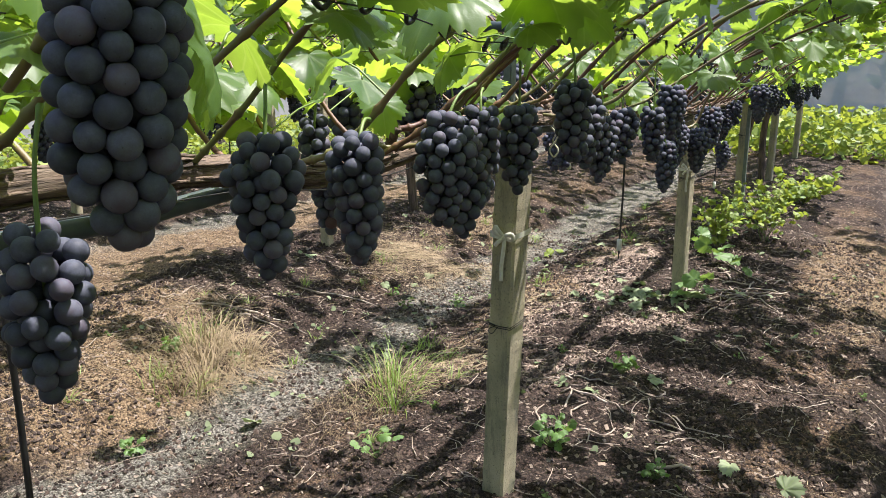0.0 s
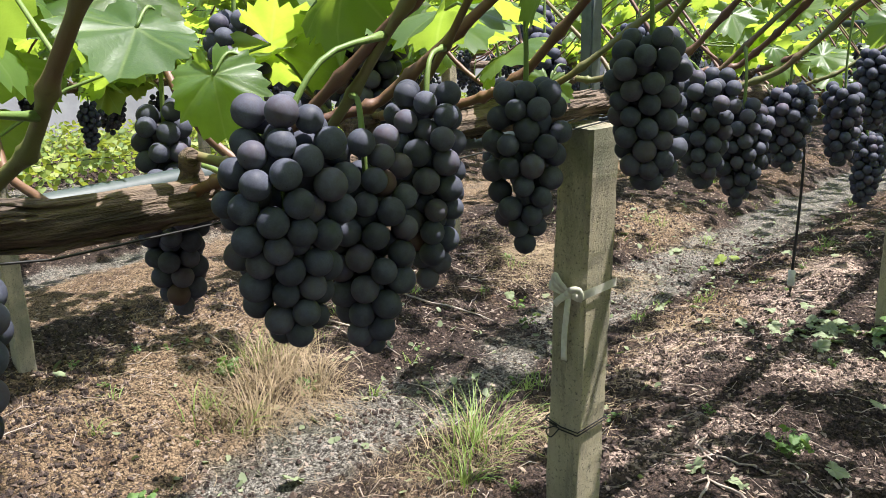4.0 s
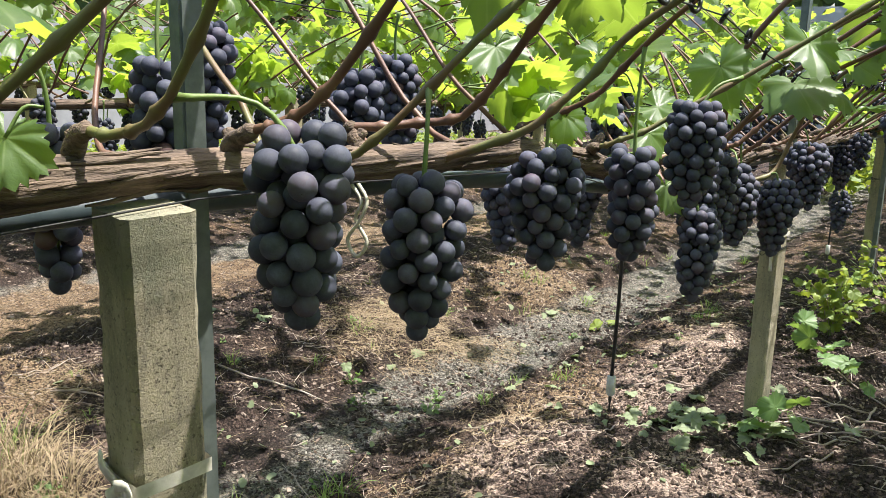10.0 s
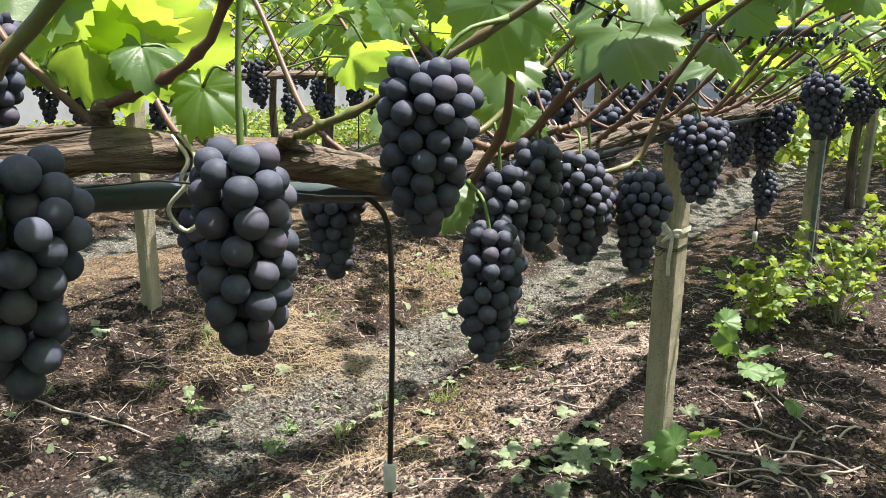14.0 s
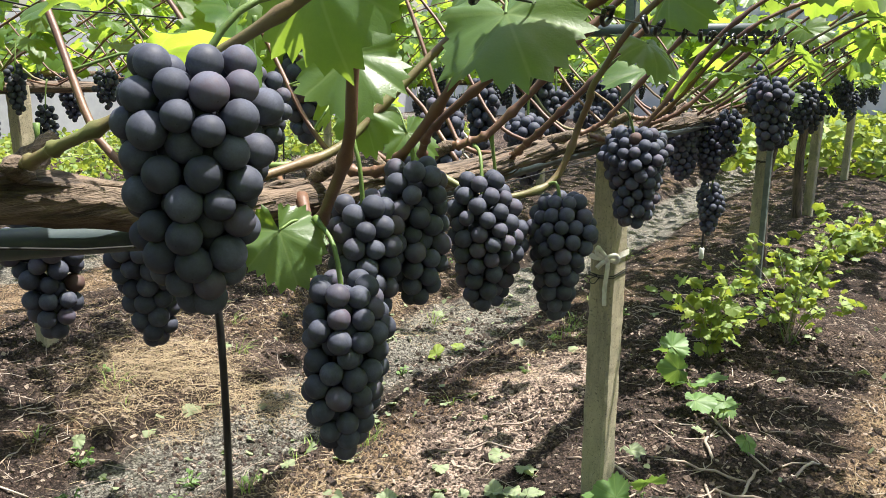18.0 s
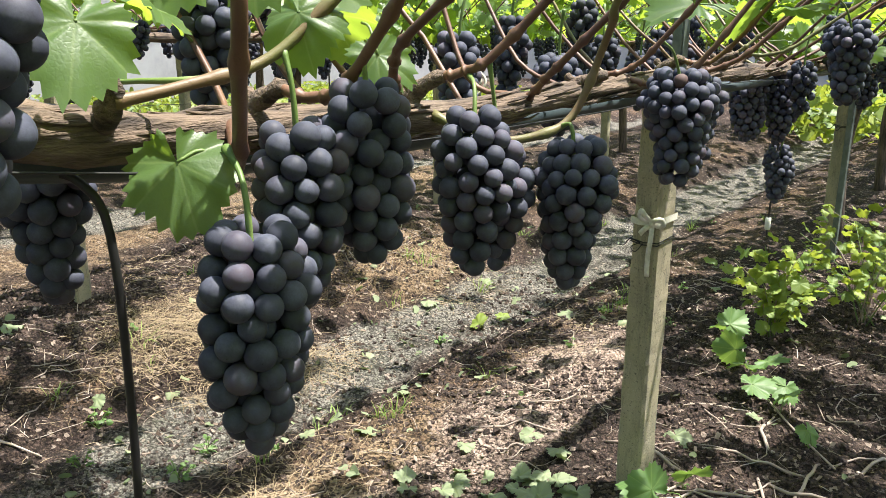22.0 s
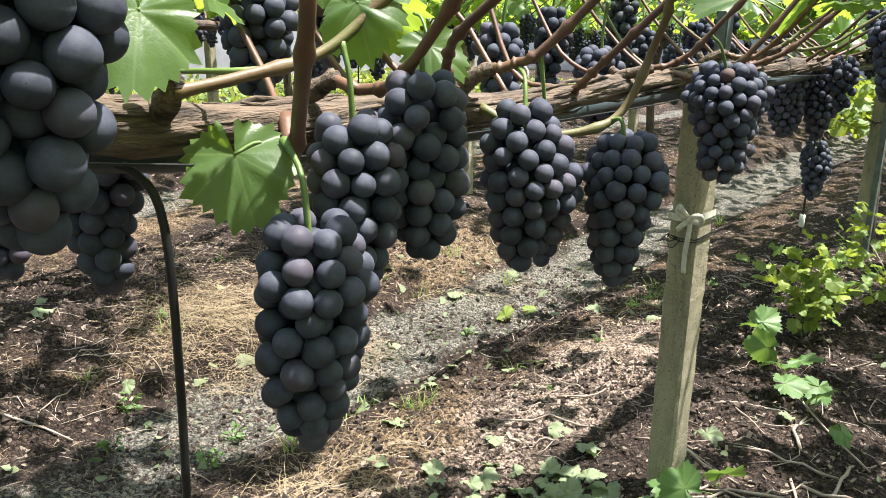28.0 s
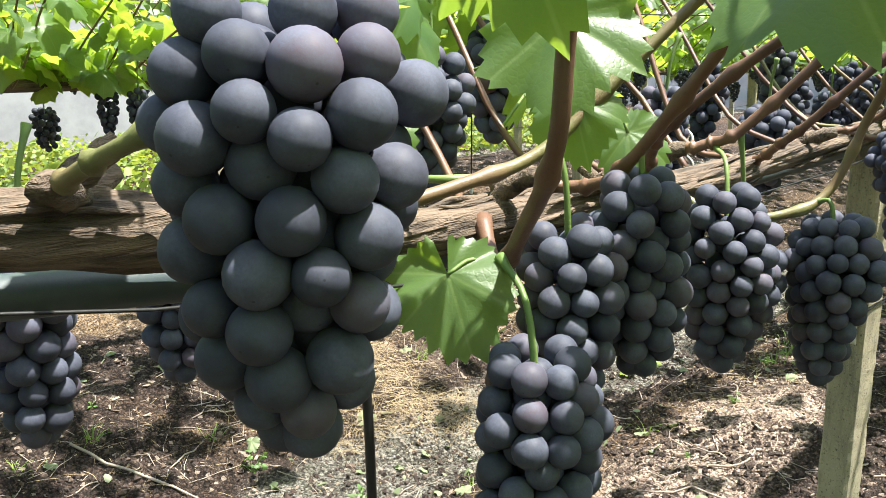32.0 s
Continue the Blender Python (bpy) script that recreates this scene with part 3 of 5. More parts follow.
water_pipe(BACK - 0.04, 0, 15, 1.06, 0.0165, slope, "dark plastic irrigation pipe along the row behind")


def sprinkler(x, y, z_low, zf, label="black hose with a white weighted drip end hanging from the pipe"):
    top = zf - 0.043
    base = empty("drip_hose", (x, y, top), label, "hose", "hanging hoses")
    h = top - z_low
    pts = curve_pts([(-0.04, -0.035, 0.0), (-0.02, -0.012, -0.012), (0, 0, -0.06), (0.004, 0.002, -h * .5), (0, 0, -h)], 20)
    part("hose", Shape().tube(pts, 0.0044, 8).mesh("hose", HOSE), base)
    w = Shape().tube([(0, 0, -h + .014), (0, 0, -h + .012), (0, 0, -h - .03), (0, 0, -h - .034)], [0.008, 0.0105, 0.0105, 0.008], 12)
    weight = part("weight", w.mesh("weight", WEIGHT), base, "white plastic weight")
    t = Shape().tube([(0, 0, -h - .03), (0, 0, -h - .045), (0, 0, -h - .058), (0, 0, -h - .07)], [0.003, 0.0045, 0.002, 0.003], 8)
    part("nozzle", t.mesh("nozzle", HOSE), weight)


sprinkler(-0.90, 3.46, 0.68, pipe_z(3.46) + 0.043)
sprinkler(-0.89, 0.63, 0.55, pipe_z(0.63) + 0.043)
sprinkler(-0.985, 6.36, 0.50, pipe_z(6.36) + 0.043)
sprinkler(BACK, 4.0, 0.55, slope(4) + 1.10)
sprinkler(BACK, 6.6, 0.5, slope(6.6) + 1.10)


def canopy_wire(x0, dz, zf, y0=-2, y1=15, clips=0.0):
    pts = [(x0 + 0.01 * math.sin(y * 2.1), y, zf(y) + dz - 0.012 * math.sin(y * 2.4) ** 2) for y in np.arange(y0, y1, 0.25)]
    base = empty("training_wire", (x0, y0, zf(y0) + dz), "taut dark training wire with plastic clips under the leaves", "wire", "training wires")
    inv = Matrix.Translation((-x0, -y0, -zf(y0) - dz))
    part("strand", Shape().tube([inv @ Vector(p) for p in pts], 0.0013, 5).mesh("strand", WIRE), base)
    if clips:
        c = Shape()
        c.tube(curve_pts([(0, -.018, .004), (0, -.008, -.012), (0, .01, -.012), (0, .018, .004)], 8), 0.0048, 6)
        c.tube(curve_pts([(0, -.014, .006), (0.004, 0, .016), (0, .014, .006)], 6), 0.0046, 6)
        me = c.mesh("clip", CLIP)
        for y in np.arange(0.8, 7.6, clips):
            y += random.uniform(-.03, .03)
            part("clip", me, base, at=inv @ pose(x0 + 0.01 * math.sin(y * 2.1), y, zf(y) + dz - 0.012 * math.sin(y * 2.4) ** 2, random.uniform(-40, 40), random.uniform(-30, 30), random.uniform(-20, 20)) @ Matrix.Scale(0.7, 4))


canopy_wire(ROW + 0.33, 0.235, cordon_z, clips=0.115)
canopy_wire(ROW + 0.72, 0.43, cordon_z, clips=0.3)
canopy_wire(ROW - 0.33, 0.235, cordon_z)
canopy_wire(ROW + 0.05, -0.02, cordon_z)
canopy_wire(BACK + .02, 0.78, slope, 0, 14)
canopy_wire(BACK + .33, 1.36, slope, 0, 14)


# ---------------------------------------------------------------- leaves
def leaf_data(seed, detail=True):
    """A lobed, toothed vine leaf about 1 wide; the stalk joins at the origin, the tip points to +y. Also gives each vertex's distance from the nearest main vein."""
    rng = random.Random(seed)
    lobes = [(0, 1.0), (50, 0.88), (-50, 0.88), (104, 0.70), (-104, 0.70)]
    lobes = [(a + rng.uniform(-6, 6), r * rng.uniform(0.92, 1.08)) for a, r in lobes]
    n = 55 if detail else 27
    rings = (0.35, 0.68, 0.88, 1.0) if detail else (0.55, 1.0)
    cup, wave, ph, fold, curl = rng.uniform(-0.45, 0.25), rng.uniform(0.03, 0.10), rng.uniform(0, 6), rng.uniform(-0.30, 0.12), rng.uniform(0.05, 0.5)
    angles = [-168 + 336 * k / (n - 1) for k in range(n)]
    for la, _ in lobes:
        k = min(range(n), key=lambda i: abs(angles[i] - la))
        angles[k] = la
    teeth = [(0.075 if k % 2 else -0.055) * rng.uniform(0.2, 1.7) for k in range(n)]
    vs, uv, fs = [(0, 0, 0)], [(0, 0)], []
    for q in rings:
        for k, a in enumerate(angles):
            r = 0.0
            for la, lr in lobes:
                u = abs(a - la) / 40
                r = max(r, lr * (0.71 + 0.29 * max(0, 1 - u ** 1.6)) if u < 1.5 else 0.0)
            r = max(r, 0.45) * 0.60
            if q == 1.0:
                r *= 1 + teeth[k]
            r *= q
            t = radians(a)
            x, y = r * math.sin(t), r * math.cos(t)
            vein = min((abs(math.sin(radians(a - la))) * r if abs(a - la) < 90 else r) for la, _ in lobes)
            z = cup * (x * x + y * y) * 1.3 + wave * q * math.sin(3 * t + ph) + 0.05 * min(vein, 0.10)
            z += 0.025 * q * q * math.sin(9 * t + ph * 2) - 0.10 * max(0, q - .6) * rng.uniform(0.2, 1)
            z += fold * abs(x) * (0.7 + 0.6 * math.sin(t + ph)) - curl * max(0, math.hypot(x, y) - 0.28) ** 2 * (1.4 + math.sin(2 * t + ph))
            vs.append((x, y, z)), uv.append((vein, q))
    fs += [(0, 1 + k + 1, 1 + k) for k in range(n - 1)]
    for j in range(len(rings) - 1):
        for k in range(n - 1):
            a = 1 + j * n + k
            fs.append((a, a + 1, a + 1 + n, a + n))
    return vs, fs, uv


LEAVES = [leaf_data(i) for i in range(10)]
LEAVES_PLAIN = [leaf_data(i + 20, False) for i in range(5)]
LEAVES_FAR = []
for k_ in range(4):
    tip_ = [(0, 0.0), (0.34, 0.22), (0.5, -0.05), (0.3, -0.3), (0, -0.18), (-0.3, -0.3), (-0.5, -0.05), (-0.34, 0.22)]
    tip_ = [(x, y + 0.2, 0.06 * math.sin(5 * x + k_)) for x, y in tip_]
    tip_[0] = (0, 0.62, -0.05)
    LEAVES_FAR.append((tip_, [(0, 7, 1), (1, 7, 6, 2), (2, 6, 5, 3), (3, 5, 4)], [(0.2, 0)] * 8))
LEAF_MESH = []
for vs_, fs_, uv_ in LEAVES:
    sh_ = Shape().add(vs_, fs_)
    LEAF_MESH.append(sh_.mesh("leaf", LEAF_ONE, True, uv_))


class Foliage:
    """Many leaves joined into one mesh."""

    def __init__(self):
        self.v, self.f, self.uv, self.n = [], [], [], 0

    def leaf(self, data, m):
        vs, fs, uv = data
        a = np.array(m)
        v = np.array(vs) @ a[:3, :3].T + a[:3, 3]
        self.v.append(v), self.uv.append(np.array(uv))
        self.f.extend(tuple(i + self.n for i in f) for f in fs)
        self.n += len(vs)

    def mesh(self, name, mat):
        s = Shape()
        s.v, s.f = np.concatenate(self.v).tolist(), self.f
        return s.mesh(name, mat, True, np.concatenate(self.uv).tolist())


def leaf_pose(p, size, rng, droop=25, head=None):
    yaw = rng.uniform(0, 360) if head is None else head
    return Matrix.Translation(p) @ pose(0, 0, 0, 0, 0, yaw) @ pose(0, 0, 0, rng.gauss(-droop, 26), rng.gauss(0, 26), 0) @ Matrix.Scale(size, 4)


# ---------------------------------------------------------------- vines
# along the row, in order: middle, width, height, fineness
BUNCHES = (
    ((-0.50, 0.467, 1.455), 0.118, 0.225, 2), ((-0.74, 0.572, 1.222), 0.112, 0.190, 2), ((-0.70, 0.885, 1.283), 0.105, 0.195, 1),
    ((-0.695, 1.102, 1.259), 0.108, 0.205, 2), ((-0.679, 1.367, 1.272), 0.120, 0.208, 2), ((-0.690, 1.470, 1.231), 0.100, 0.215, 2),
    ((-0.697, 1.564, 1.268), 0.105, 0.208, 2), ((-0.668, 1.695, 1.272), 0.100, 0.190, 2), ((-0.592, 1.833, 1.327), 0.108, 0.183, 2),
    ((-0.683, 2.219, 1.257), 0.114, 0.185, 2), ((-0.701, 2.427, 1.191), 0.113, 0.193, 1), ((-0.735, 2.773, 1.197), 0.122, 0.181, 1),
    ((-0.670, 2.940, 1.190), 0.109, 0.182, 2), ((-0.674, 3.219, 1.246), 0.120, 0.193, 2), ((-0.732, 3.474, 1.003), 0.116, 0.205, 2),
    ((-0.778, 3.580, 1.085), 0.114, 0.180, 2), ((-0.752, 3.651, 1.118), 0.108, 0.182, 2), ((-0.780, 3.890, 1.055), 0.112, 0.209, 1),
    ((-0.790, 3.970, 1.020), 0.100, 0.175, 1), ((-0.710, 4.026, 1.012), 0.120, 0.205, 1), ((-0.747, 4.534, 1.070), 0.153, 0.209, 1),
    ((-0.985, 5.905, 0.975), 0.145, 0.23, 1), ((-0.905, 6.0, 0.965), 0.145, 0.24, 1), ((-0.895, 6.015, 0.743), 0.125, 0.200, 1), ((-0.765, 4.665, 1.065), 0.120, 0.19, 1),
    ((-0.609, 5.336, 1.156), 0.138, 0.205, 1),
)
CANE_POINTS = []
CLEARINGS = ((-2.15, 3.3, .34, .6), (-4.3, 5.4, .6, 1.1), (-4.25, 8.0, .4, .5), (-2.55, 5.8, .36, .5), (-1.12, 5.3, .46, .42), (-1.1, 6.0, .25, .3), (-0.98, 2.5, .28, .4), (-1.5, 3.3, .36, .5), (-1.0, 4.2, .2, .3),
             (-2.33, 5.3, .26, .3), (-1.23, 4.55, .24, .3), (-1.78, 3.25, .3, .5), (-2.43, 2.7, .4, .4), (-1.35, 2.9, .34, .38), (-1.6, 2.55, .3, .34), (-3.8, 5.5, .75, .95), (-3.18, 3.65, .4, .4), (-4.1, 3.75, .5, .45),
             (-2.38, 7.05, .4, .4), (-1.88, 6.05, .25, .25), (.38, 6.4, .36, .8), (.0, 7.6, .35, .7), (-0.53, 4.65, .16, .16))   # thin spots in the canopy, placed to let sun onto chosen patches of ground
HOOK_CANE = ((-0.885, 3.60, 1.160), (-0.835, 3.557, 1.132), (-0.803, 3.532, 1.150), (-0.759, 3.494, 1.190), (-0.714, 3.454, 1.230), (-0.692, 3.437, 1.270), (-0.684, 3.432, 1.330), (-0.665, 3.425, 1.43), (-0.5, 3.42, 1.60), (-0.2, 3.4, 1.70))
BENT_CANE = ((-0.885, 3.95, 1.140), (-0.81, 3.97, 1.110), (-0.751, 4.015, 1.118), (-0.727, 4.048, 1.140), (-0.712, 4.063, 1.180), (-0.700, 4.068, 1.220), (-0.680, 4.055, 1.260), (-0.659, 4.035, 1.300), (-0.55, 4.0, 1.42), (-0.25, 3.98, 1.60))
SPUR_CANE = ((-0.848, 3.440, 1.200), (-0.825, 3.50, 1.212), (-0.80, 3.57, 1.232), (-0.765, 3.63, 1.290), (-0.69, 3.70, 1.385), (-0.5, 3.75, 1.53), (-0.2, 3.78, 1.66))
FORK_CANE = ((-0.888, 2.735, 1.262), (-0.83, 2.75, 1.283), (-0.759, 2.764, 1.314), (-0.72, 2.775, 1.35), (-0.683, 2.792, 1.388), (-0.6, 2.80, 1.47), (-0.35, 2.82, 1.62))
CANE_ROOTS = (0.42, 0.60, 0.78, 0.96, 1.16, 1.30, 1.42, 1.55, 1.66, 1.82, 1.98, 2.14, 2.33, 2.44, 2.56, 2.98, 3.20, 3.64, 3.80, 3.92, 4.22, 4.40)
CANE_RISE = ((0, 0.0), (0.12, 0.05), (0.33, 0.225), (0.7, 0.42), (1.1, 0.54), (1.6, 0.60), (2.1, 0.62))


def grapevine(row, y0, y1, trunk_y, zf, gap, detail, label, seed):
    rng = random.Random(seed)
    base = empty("grapevine", (row, trunk_y, rough_ground(row, trunk_y)), label, "grapevine", "grapevines")
    o = Vector(base.matrix_basis.translation)
    # arm along the row
    ys = np.arange(y0, y1, 0.03 if detail else 0.2)
    s = Shape()
    wander = lambda y: Vector((0.018 * noise.noise(Vector((y * 1.7, row, 2))), 0, 0.014 * noise.noise(Vector((y * 2.3, row, 7)))))
    pts = [Vector((row, y, zf(y))) + wander(y) - o for y in ys]
    radii = [0.0215 * (1 + 0.26 * noise.noise(Vector((y * 6, row, 3))) + 0.12 * noise.noise(Vector((y * 21, 2, 3)))) for y in ys]
    seg = 30 if detail else 8
    s.tube(pts, radii, seg)
    for i, c in enumerate(pts):
        for k in range(seg):
            p = s.v[i * seg + k]
            a = 6.283 * k / seg
            q = Vector((math.cos(a) * 5.5, math.sin(a) * 5.5, (c.y + o.y) * 3.2))
            s.v[i * seg + k] = c + (p - c) * (1 + 0.22 * noise.noise(q) + 0.15 * noise.noise(q * 2.3))
    if detail:
        # loose strips of bark
        for _ in range(420):
            y = rng.uniform(y0 + .1, min(y1, 6) - .2)
            a, ln = rng.uniform(0, 6.28), rng.uniform(0.06, 0.2)
            strip = []
            for u in np.linspace(0, 1, 5):
                c = Vector((row, y + ln * u, zf(y + ln * u))) + wander(y + ln * u) - o
                rr = 0.0215 + rng.uniform(-.0015, .005)
                strip.append(c + Vector((math.cos(a + .25 * u), 0, math.sin(a + .25 * u))) * rr)
            s.tube(strip, [0.0012, 0.0028, 0.0032, 0.0024, 0.001], 5)
    part("arm", s.mesh("arm", BARK), base, "thick brown vine arm with stringy peeling bark")
    tz = zf(trunk_y)
    tp = [Vector((row - 0.1, trunk_y + 0.1, rough_ground(row - .1, trunk_y + .1) - 0.06)), Vector((row - .12, trunk_y + .05, tz * .5)), Vector((row - .05, trunk_y, tz - .12)), Vector((row, trunk_y - .05, tz))]
    part("trunk", Shape().tube([p - o for p in curve_pts(tp, 14)], [0.042 - 0.0012 * i for i in range(15)], 12).mesh("trunk", TRUNK), base, "dark shaggy vine trunk")
    joined, count = Foliage(), 0
    if detail:
        # thick bent cane that comes down to a low bunch
        for line, thick, mat in ((HOOK_CANE, .0068, CANE), (BENT_CANE, .0058, CANE_GREEN), (SPUR_CANE, .0056, CANE_GREEN), (FORK_CANE, .0066, CANE_GREEN)):
            run_pts = [p - o for p in curve_pts(line, 60)]
            rad = [thick * (1 - .003 * i) * (1 + 0.4 * math.exp(-(((i + 7) % 14 - 7) / 1.3) ** 2)) for i in range(61)]
            part("cane", Shape().tube(run_pts, rad, 10).mesh("cane", mat), base)
            CANE_POINTS.extend(p + o for p in run_pts[12:44])
        # old stub standing on the arm, from which a green cane grows
        for stub in (((-0.885, 3.447, 1.172), (-0.862, 3.443, 1.19), (-0.85, 3.44, 1.21), (-0.853, 3.436, 1.235), (-0.857, 3.434, 1.256)), ((-0.892, 3.20, 1.212), (-0.882, 3.212, 1.234), (-0.872, 3.232, 1.254), (-0.868, 3.25, 1.268))):
            run_pts = curve_pts(stub, 16)
            sp = Shape().tube([p - o for p in run_pts], [(.0125 - .0003 * i) * (1 + .25 * noise.noise(Vector((i * .7, stub[0][1] * 5, 2)))) for i in range(17)], 12)
            for i, v in enumerate(sp.v):
                c = run_pts[min(i // 12, 16)] - o
                sp.v[i] = c + (v - c) * (1 + .3 * noise.noise(v * 80))
            part("spur", sp.mesh("spur", BARK), base, "gnarled grey-brown spur")
    stalks = Shape()
    roots = list(CANE_ROOTS)
    for side in (1, -1):
        y = y0 + 0.05
        while y < y1 - 0.1:
            if detail and side > 0 and roots and y > 0.2:
                y = roots.pop(0)
            else:
                y += gap * rng.uniform(0.75, 1.25)
            near = detail and side > 0 and 0.3 < y < 5.6
            lift, run = rng.uniform(0.9, 1.3) * (1 if side > 0 or not detail else 1.2), rng.uniform(-0.22, 0.36)
            if near:
                while any(abs(y + run * (cx - row) - cy) < w * 0.5 + 0.008 and zf(y) + 0.45 * (cx - row) * lift < cz + h / 2 + 0.012 for (cx, cy, cz), w, h, _ in BUNCHES):
                    y += 0.012
            reach = rng.uniform(1.4, 2.1) if side > 0 else rng.uniform(1.2, 1.6) if 3.2 < y < 5 else rng.uniform(0.72, 1.12)
            if not detail:
                reach = rng.uniform(1.1, 1.7)
            ctrl = []
            for dx, dz in CANE_RISE:
                if dx > reach:
                    break
                ctrl.append(Vector((row + side * dx, y + run * dx + rng.gauss(0, .028), zf(y) + 0.012 + dz * lift + rng.gauss(0, .02))) - o)
            pts = curve_pts(ctrl, 22 if detail else 10)
            if near:
                CANE_POINTS.extend(p + o for p in pts[2:16])
            r0 = rng.uniform(0.0046, 0.0066) if near else rng.uniform(0.0042, 0.006)
            ripe = rng.random()
            root = Vector((row + side * .012, y, zf(y) + .01)) + wander(y) - o
            # old gnarled spur where the cane leaves the arm
            if near and rng.random() < 0.55:
                tx, ty, th = rng.gauss(.012, .012), rng.gauss(0, .02), rng.uniform(.03, .06)
                a = Vector((row + .004, y, zf(y) + .004)) - o
                knee = a + Vector((tx * .3 - .004, ty * .2, th * .45))
                end = knee + Vector((tx + .016, ty * .8, th * .38))
                crook = curve_pts([a, knee, end, end + Vector((.010, ty * .2, .002))], 12)
                sp = Shape().tube(crook, [(0.0135 - 0.0055 * i / 12) * (1 + 0.22 * noise.noise(Vector((y * 9, i * .9, 4)))) for i in range(13)], 12)
                for i, v in enumerate(sp.v):
                    c = crook[min(i // 12, 12)]
                    q = Vector(v)
                    sp.v[i] = c + (q - c) * (1 + 0.3 * noise.noise(q * 70) + 0.15 * noise.noise(q * 190))
                # stub of a cane cut off in an earlier winter
                cut = Vector((-.006 - tx * .4, -ty * .5 + .004, th * .34))
                sp.tube([knee, knee + cut * .6, knee + cut, knee + cut * 1.12], [0.0085, 0.0068, 0.0078, 0.0042], 9)
                part("spur", sp.mesh("spur", BARK), base, "gnarled grey-brown spur")
                root = end
            gone = root - pts[0]
            for i in range(5 if detail else 0):
                pts[i] = pts[i] + gone * (1 - i / 5)
            if near:
                # swollen joints, with a slight bend at each
                fine_pts, rad = [], []
                for i in range(len(pts) - 1):
                    for k in range(6):
                        u = i + k / 6
                        d = abs((u + 0.75) % 1.5 - 0.75)
                        kink = 0.0022 * math.cos(u * 2.094)
                        fine_pts.append(pts[i].lerp(pts[i + 1], k / 6) + Vector((0, kink, kink * .6)))
                        rad.append(r0 * (1 - 0.42 * u / len(pts)) * (1 + 0.55 * math.exp(-(d / 0.16) ** 2) + 0.05 * noise.noise(Vector((u * 3, y * 5, 1)))))
                part("cane", Shape().tube(fine_pts, rad, 9).mesh("cane", CANE if ripe < (0.75 if y > 2.2 else 0.35) else CANE_GREEN), base)
            else:
                rad = [r0 * (1 - 0.42 * i / (len(pts) - 1)) for i in range(len(pts))]
                part("cane", Shape().tube(pts, rad, 5).mesh("cane", CANE if ripe < 0.75 else CANE_GREEN), base)
            step = 2 if detail else 1
            first = (4 if side > 0 else 5) if detail else 1
            # outer canes get two extra leaves for y 2.6 to 4.5, to shade the soil
            for i in range(first, len(pts), step):
                for _ in range(int((3, 3, 5)[rng.randrange(3)] if i > 11 else (0, 1, 2)[rng.randrange(3)] if i > 6 else rng.random() < 0.2) + (2 if i > 12 and 2.6 < y < 4.5 else 0) if side > 0 and detail else (2, 2, 3, 3)[rng.randrange(4)] if detail else (2, 2, 3)[rng.randrange(3)]):
                    p = pts[i]
                    head = rng.uniform(0, 360)
                    ln = rng.uniform(0.06, 0.14)
                    up = rng.uniform(-0.2, 0.9)
                    d = Vector((-math.sin(radians(head)), math.cos(radians(head)), up)).normalized() * ln
                    size = rng.uniform(0.10, 0.185) if detail else rng.uniform(0.10, 0.17)
                    q = p + d
                    if any(((q.x + o.x - cx) / rx) ** 2 + ((q.y + o.y - cy) / ry) ** 2 < 1 for cx, cy, rx, ry in CLEARINGS):
                        continue
                    m = leaf_pose(q, size, rng, 22, head)
                    mid = m @ Vector((0, 0.45, 0)) + o
                    if detail and -1.3 < mid.x < -0.5 and mid.z < cordon_z(mid.y) + 0.10 and mid.y < 6:
                        continue
                    if near and any(math.hypot(mid.x - cx, mid.y - cy) < w / 2 + size * 0.42 and abs(mid.z - cz) < h / 2 + size * 0.25 for (cx, cy, cz), w, h, _ in BUNCHES):
                        continue
                    if near and i < 15 and count < 290:
                        count += 1
                        part("leaf", LEAF_MESH[rng.randrange(10)], base, at=m)
                    else:
                        joined.leaf(LEAVES[rng.randrange(10)] if (detail and -0.2 < y < 8) else LEAVES_PLAIN[rng.randrange(5)] if y < 9 and row > -5 else LEAVES_FAR[rng.randrange(4)], m)
                    if detail and y < 8:
                        stalks.tube([p, p + d * .6 + Vector((0, 0, .008)), q], 0.0019, 5, False)
    tagged(part("foliage", joined.mesh("foliage", LEAF), base), kind="stuff")
    if detail and stalks.v:
        tagged(part("leaf_stalk", stalks.mesh("leaf_stalk", STALK), base), kind="stuff")
    return base


back_z = lambda y: slope(y) + 1.07
grapevine(ROW, -2.2, 8.1, 8.0, cordon_z, 0.185, True, "mature grapevine with brown canes trained over wires", 11)
grapevine(-1.0, 8.1, 15.0, 10.4, cordon_z, 0.16, False, "grapevine farther along the row beside its post", 12)
grapevine(BACK, -1.0, 7.4, 6.4, back_z, 0.125, False, "grapevine of the row behind with spreading canes", 13)
grapevine(BACK, 7.4, 15, 11.0, back_z, 0.2, False, "grapevine farther along the row behind", 14)
grapevine(THIRD, 0.5, 15, 8.6, back_z, 0.2, False, "grapevine of the third row in front of the pale wall", 15)
# never in view: its canopy is added to shade the right-hand soil
grapevine(1.9, -2.5, 8, 1.5, cordon_z, 0.13, False, "unseen grapevine across the path, added to shade the bed", 16)


# ---------------------------------------------------------------- grape bunches
BERRY_R = 0.0129


def berry_mesh(name, mat, seg, rings):
    return Shape().add(*sphere_data(BERRY_R, seg, rings, 1.0)).mesh(name, mat)


FINE = [berry_mesh("berry", m, 26, 13) for m in (BERRY, BERRY_RED, BERRY_GREEN)]
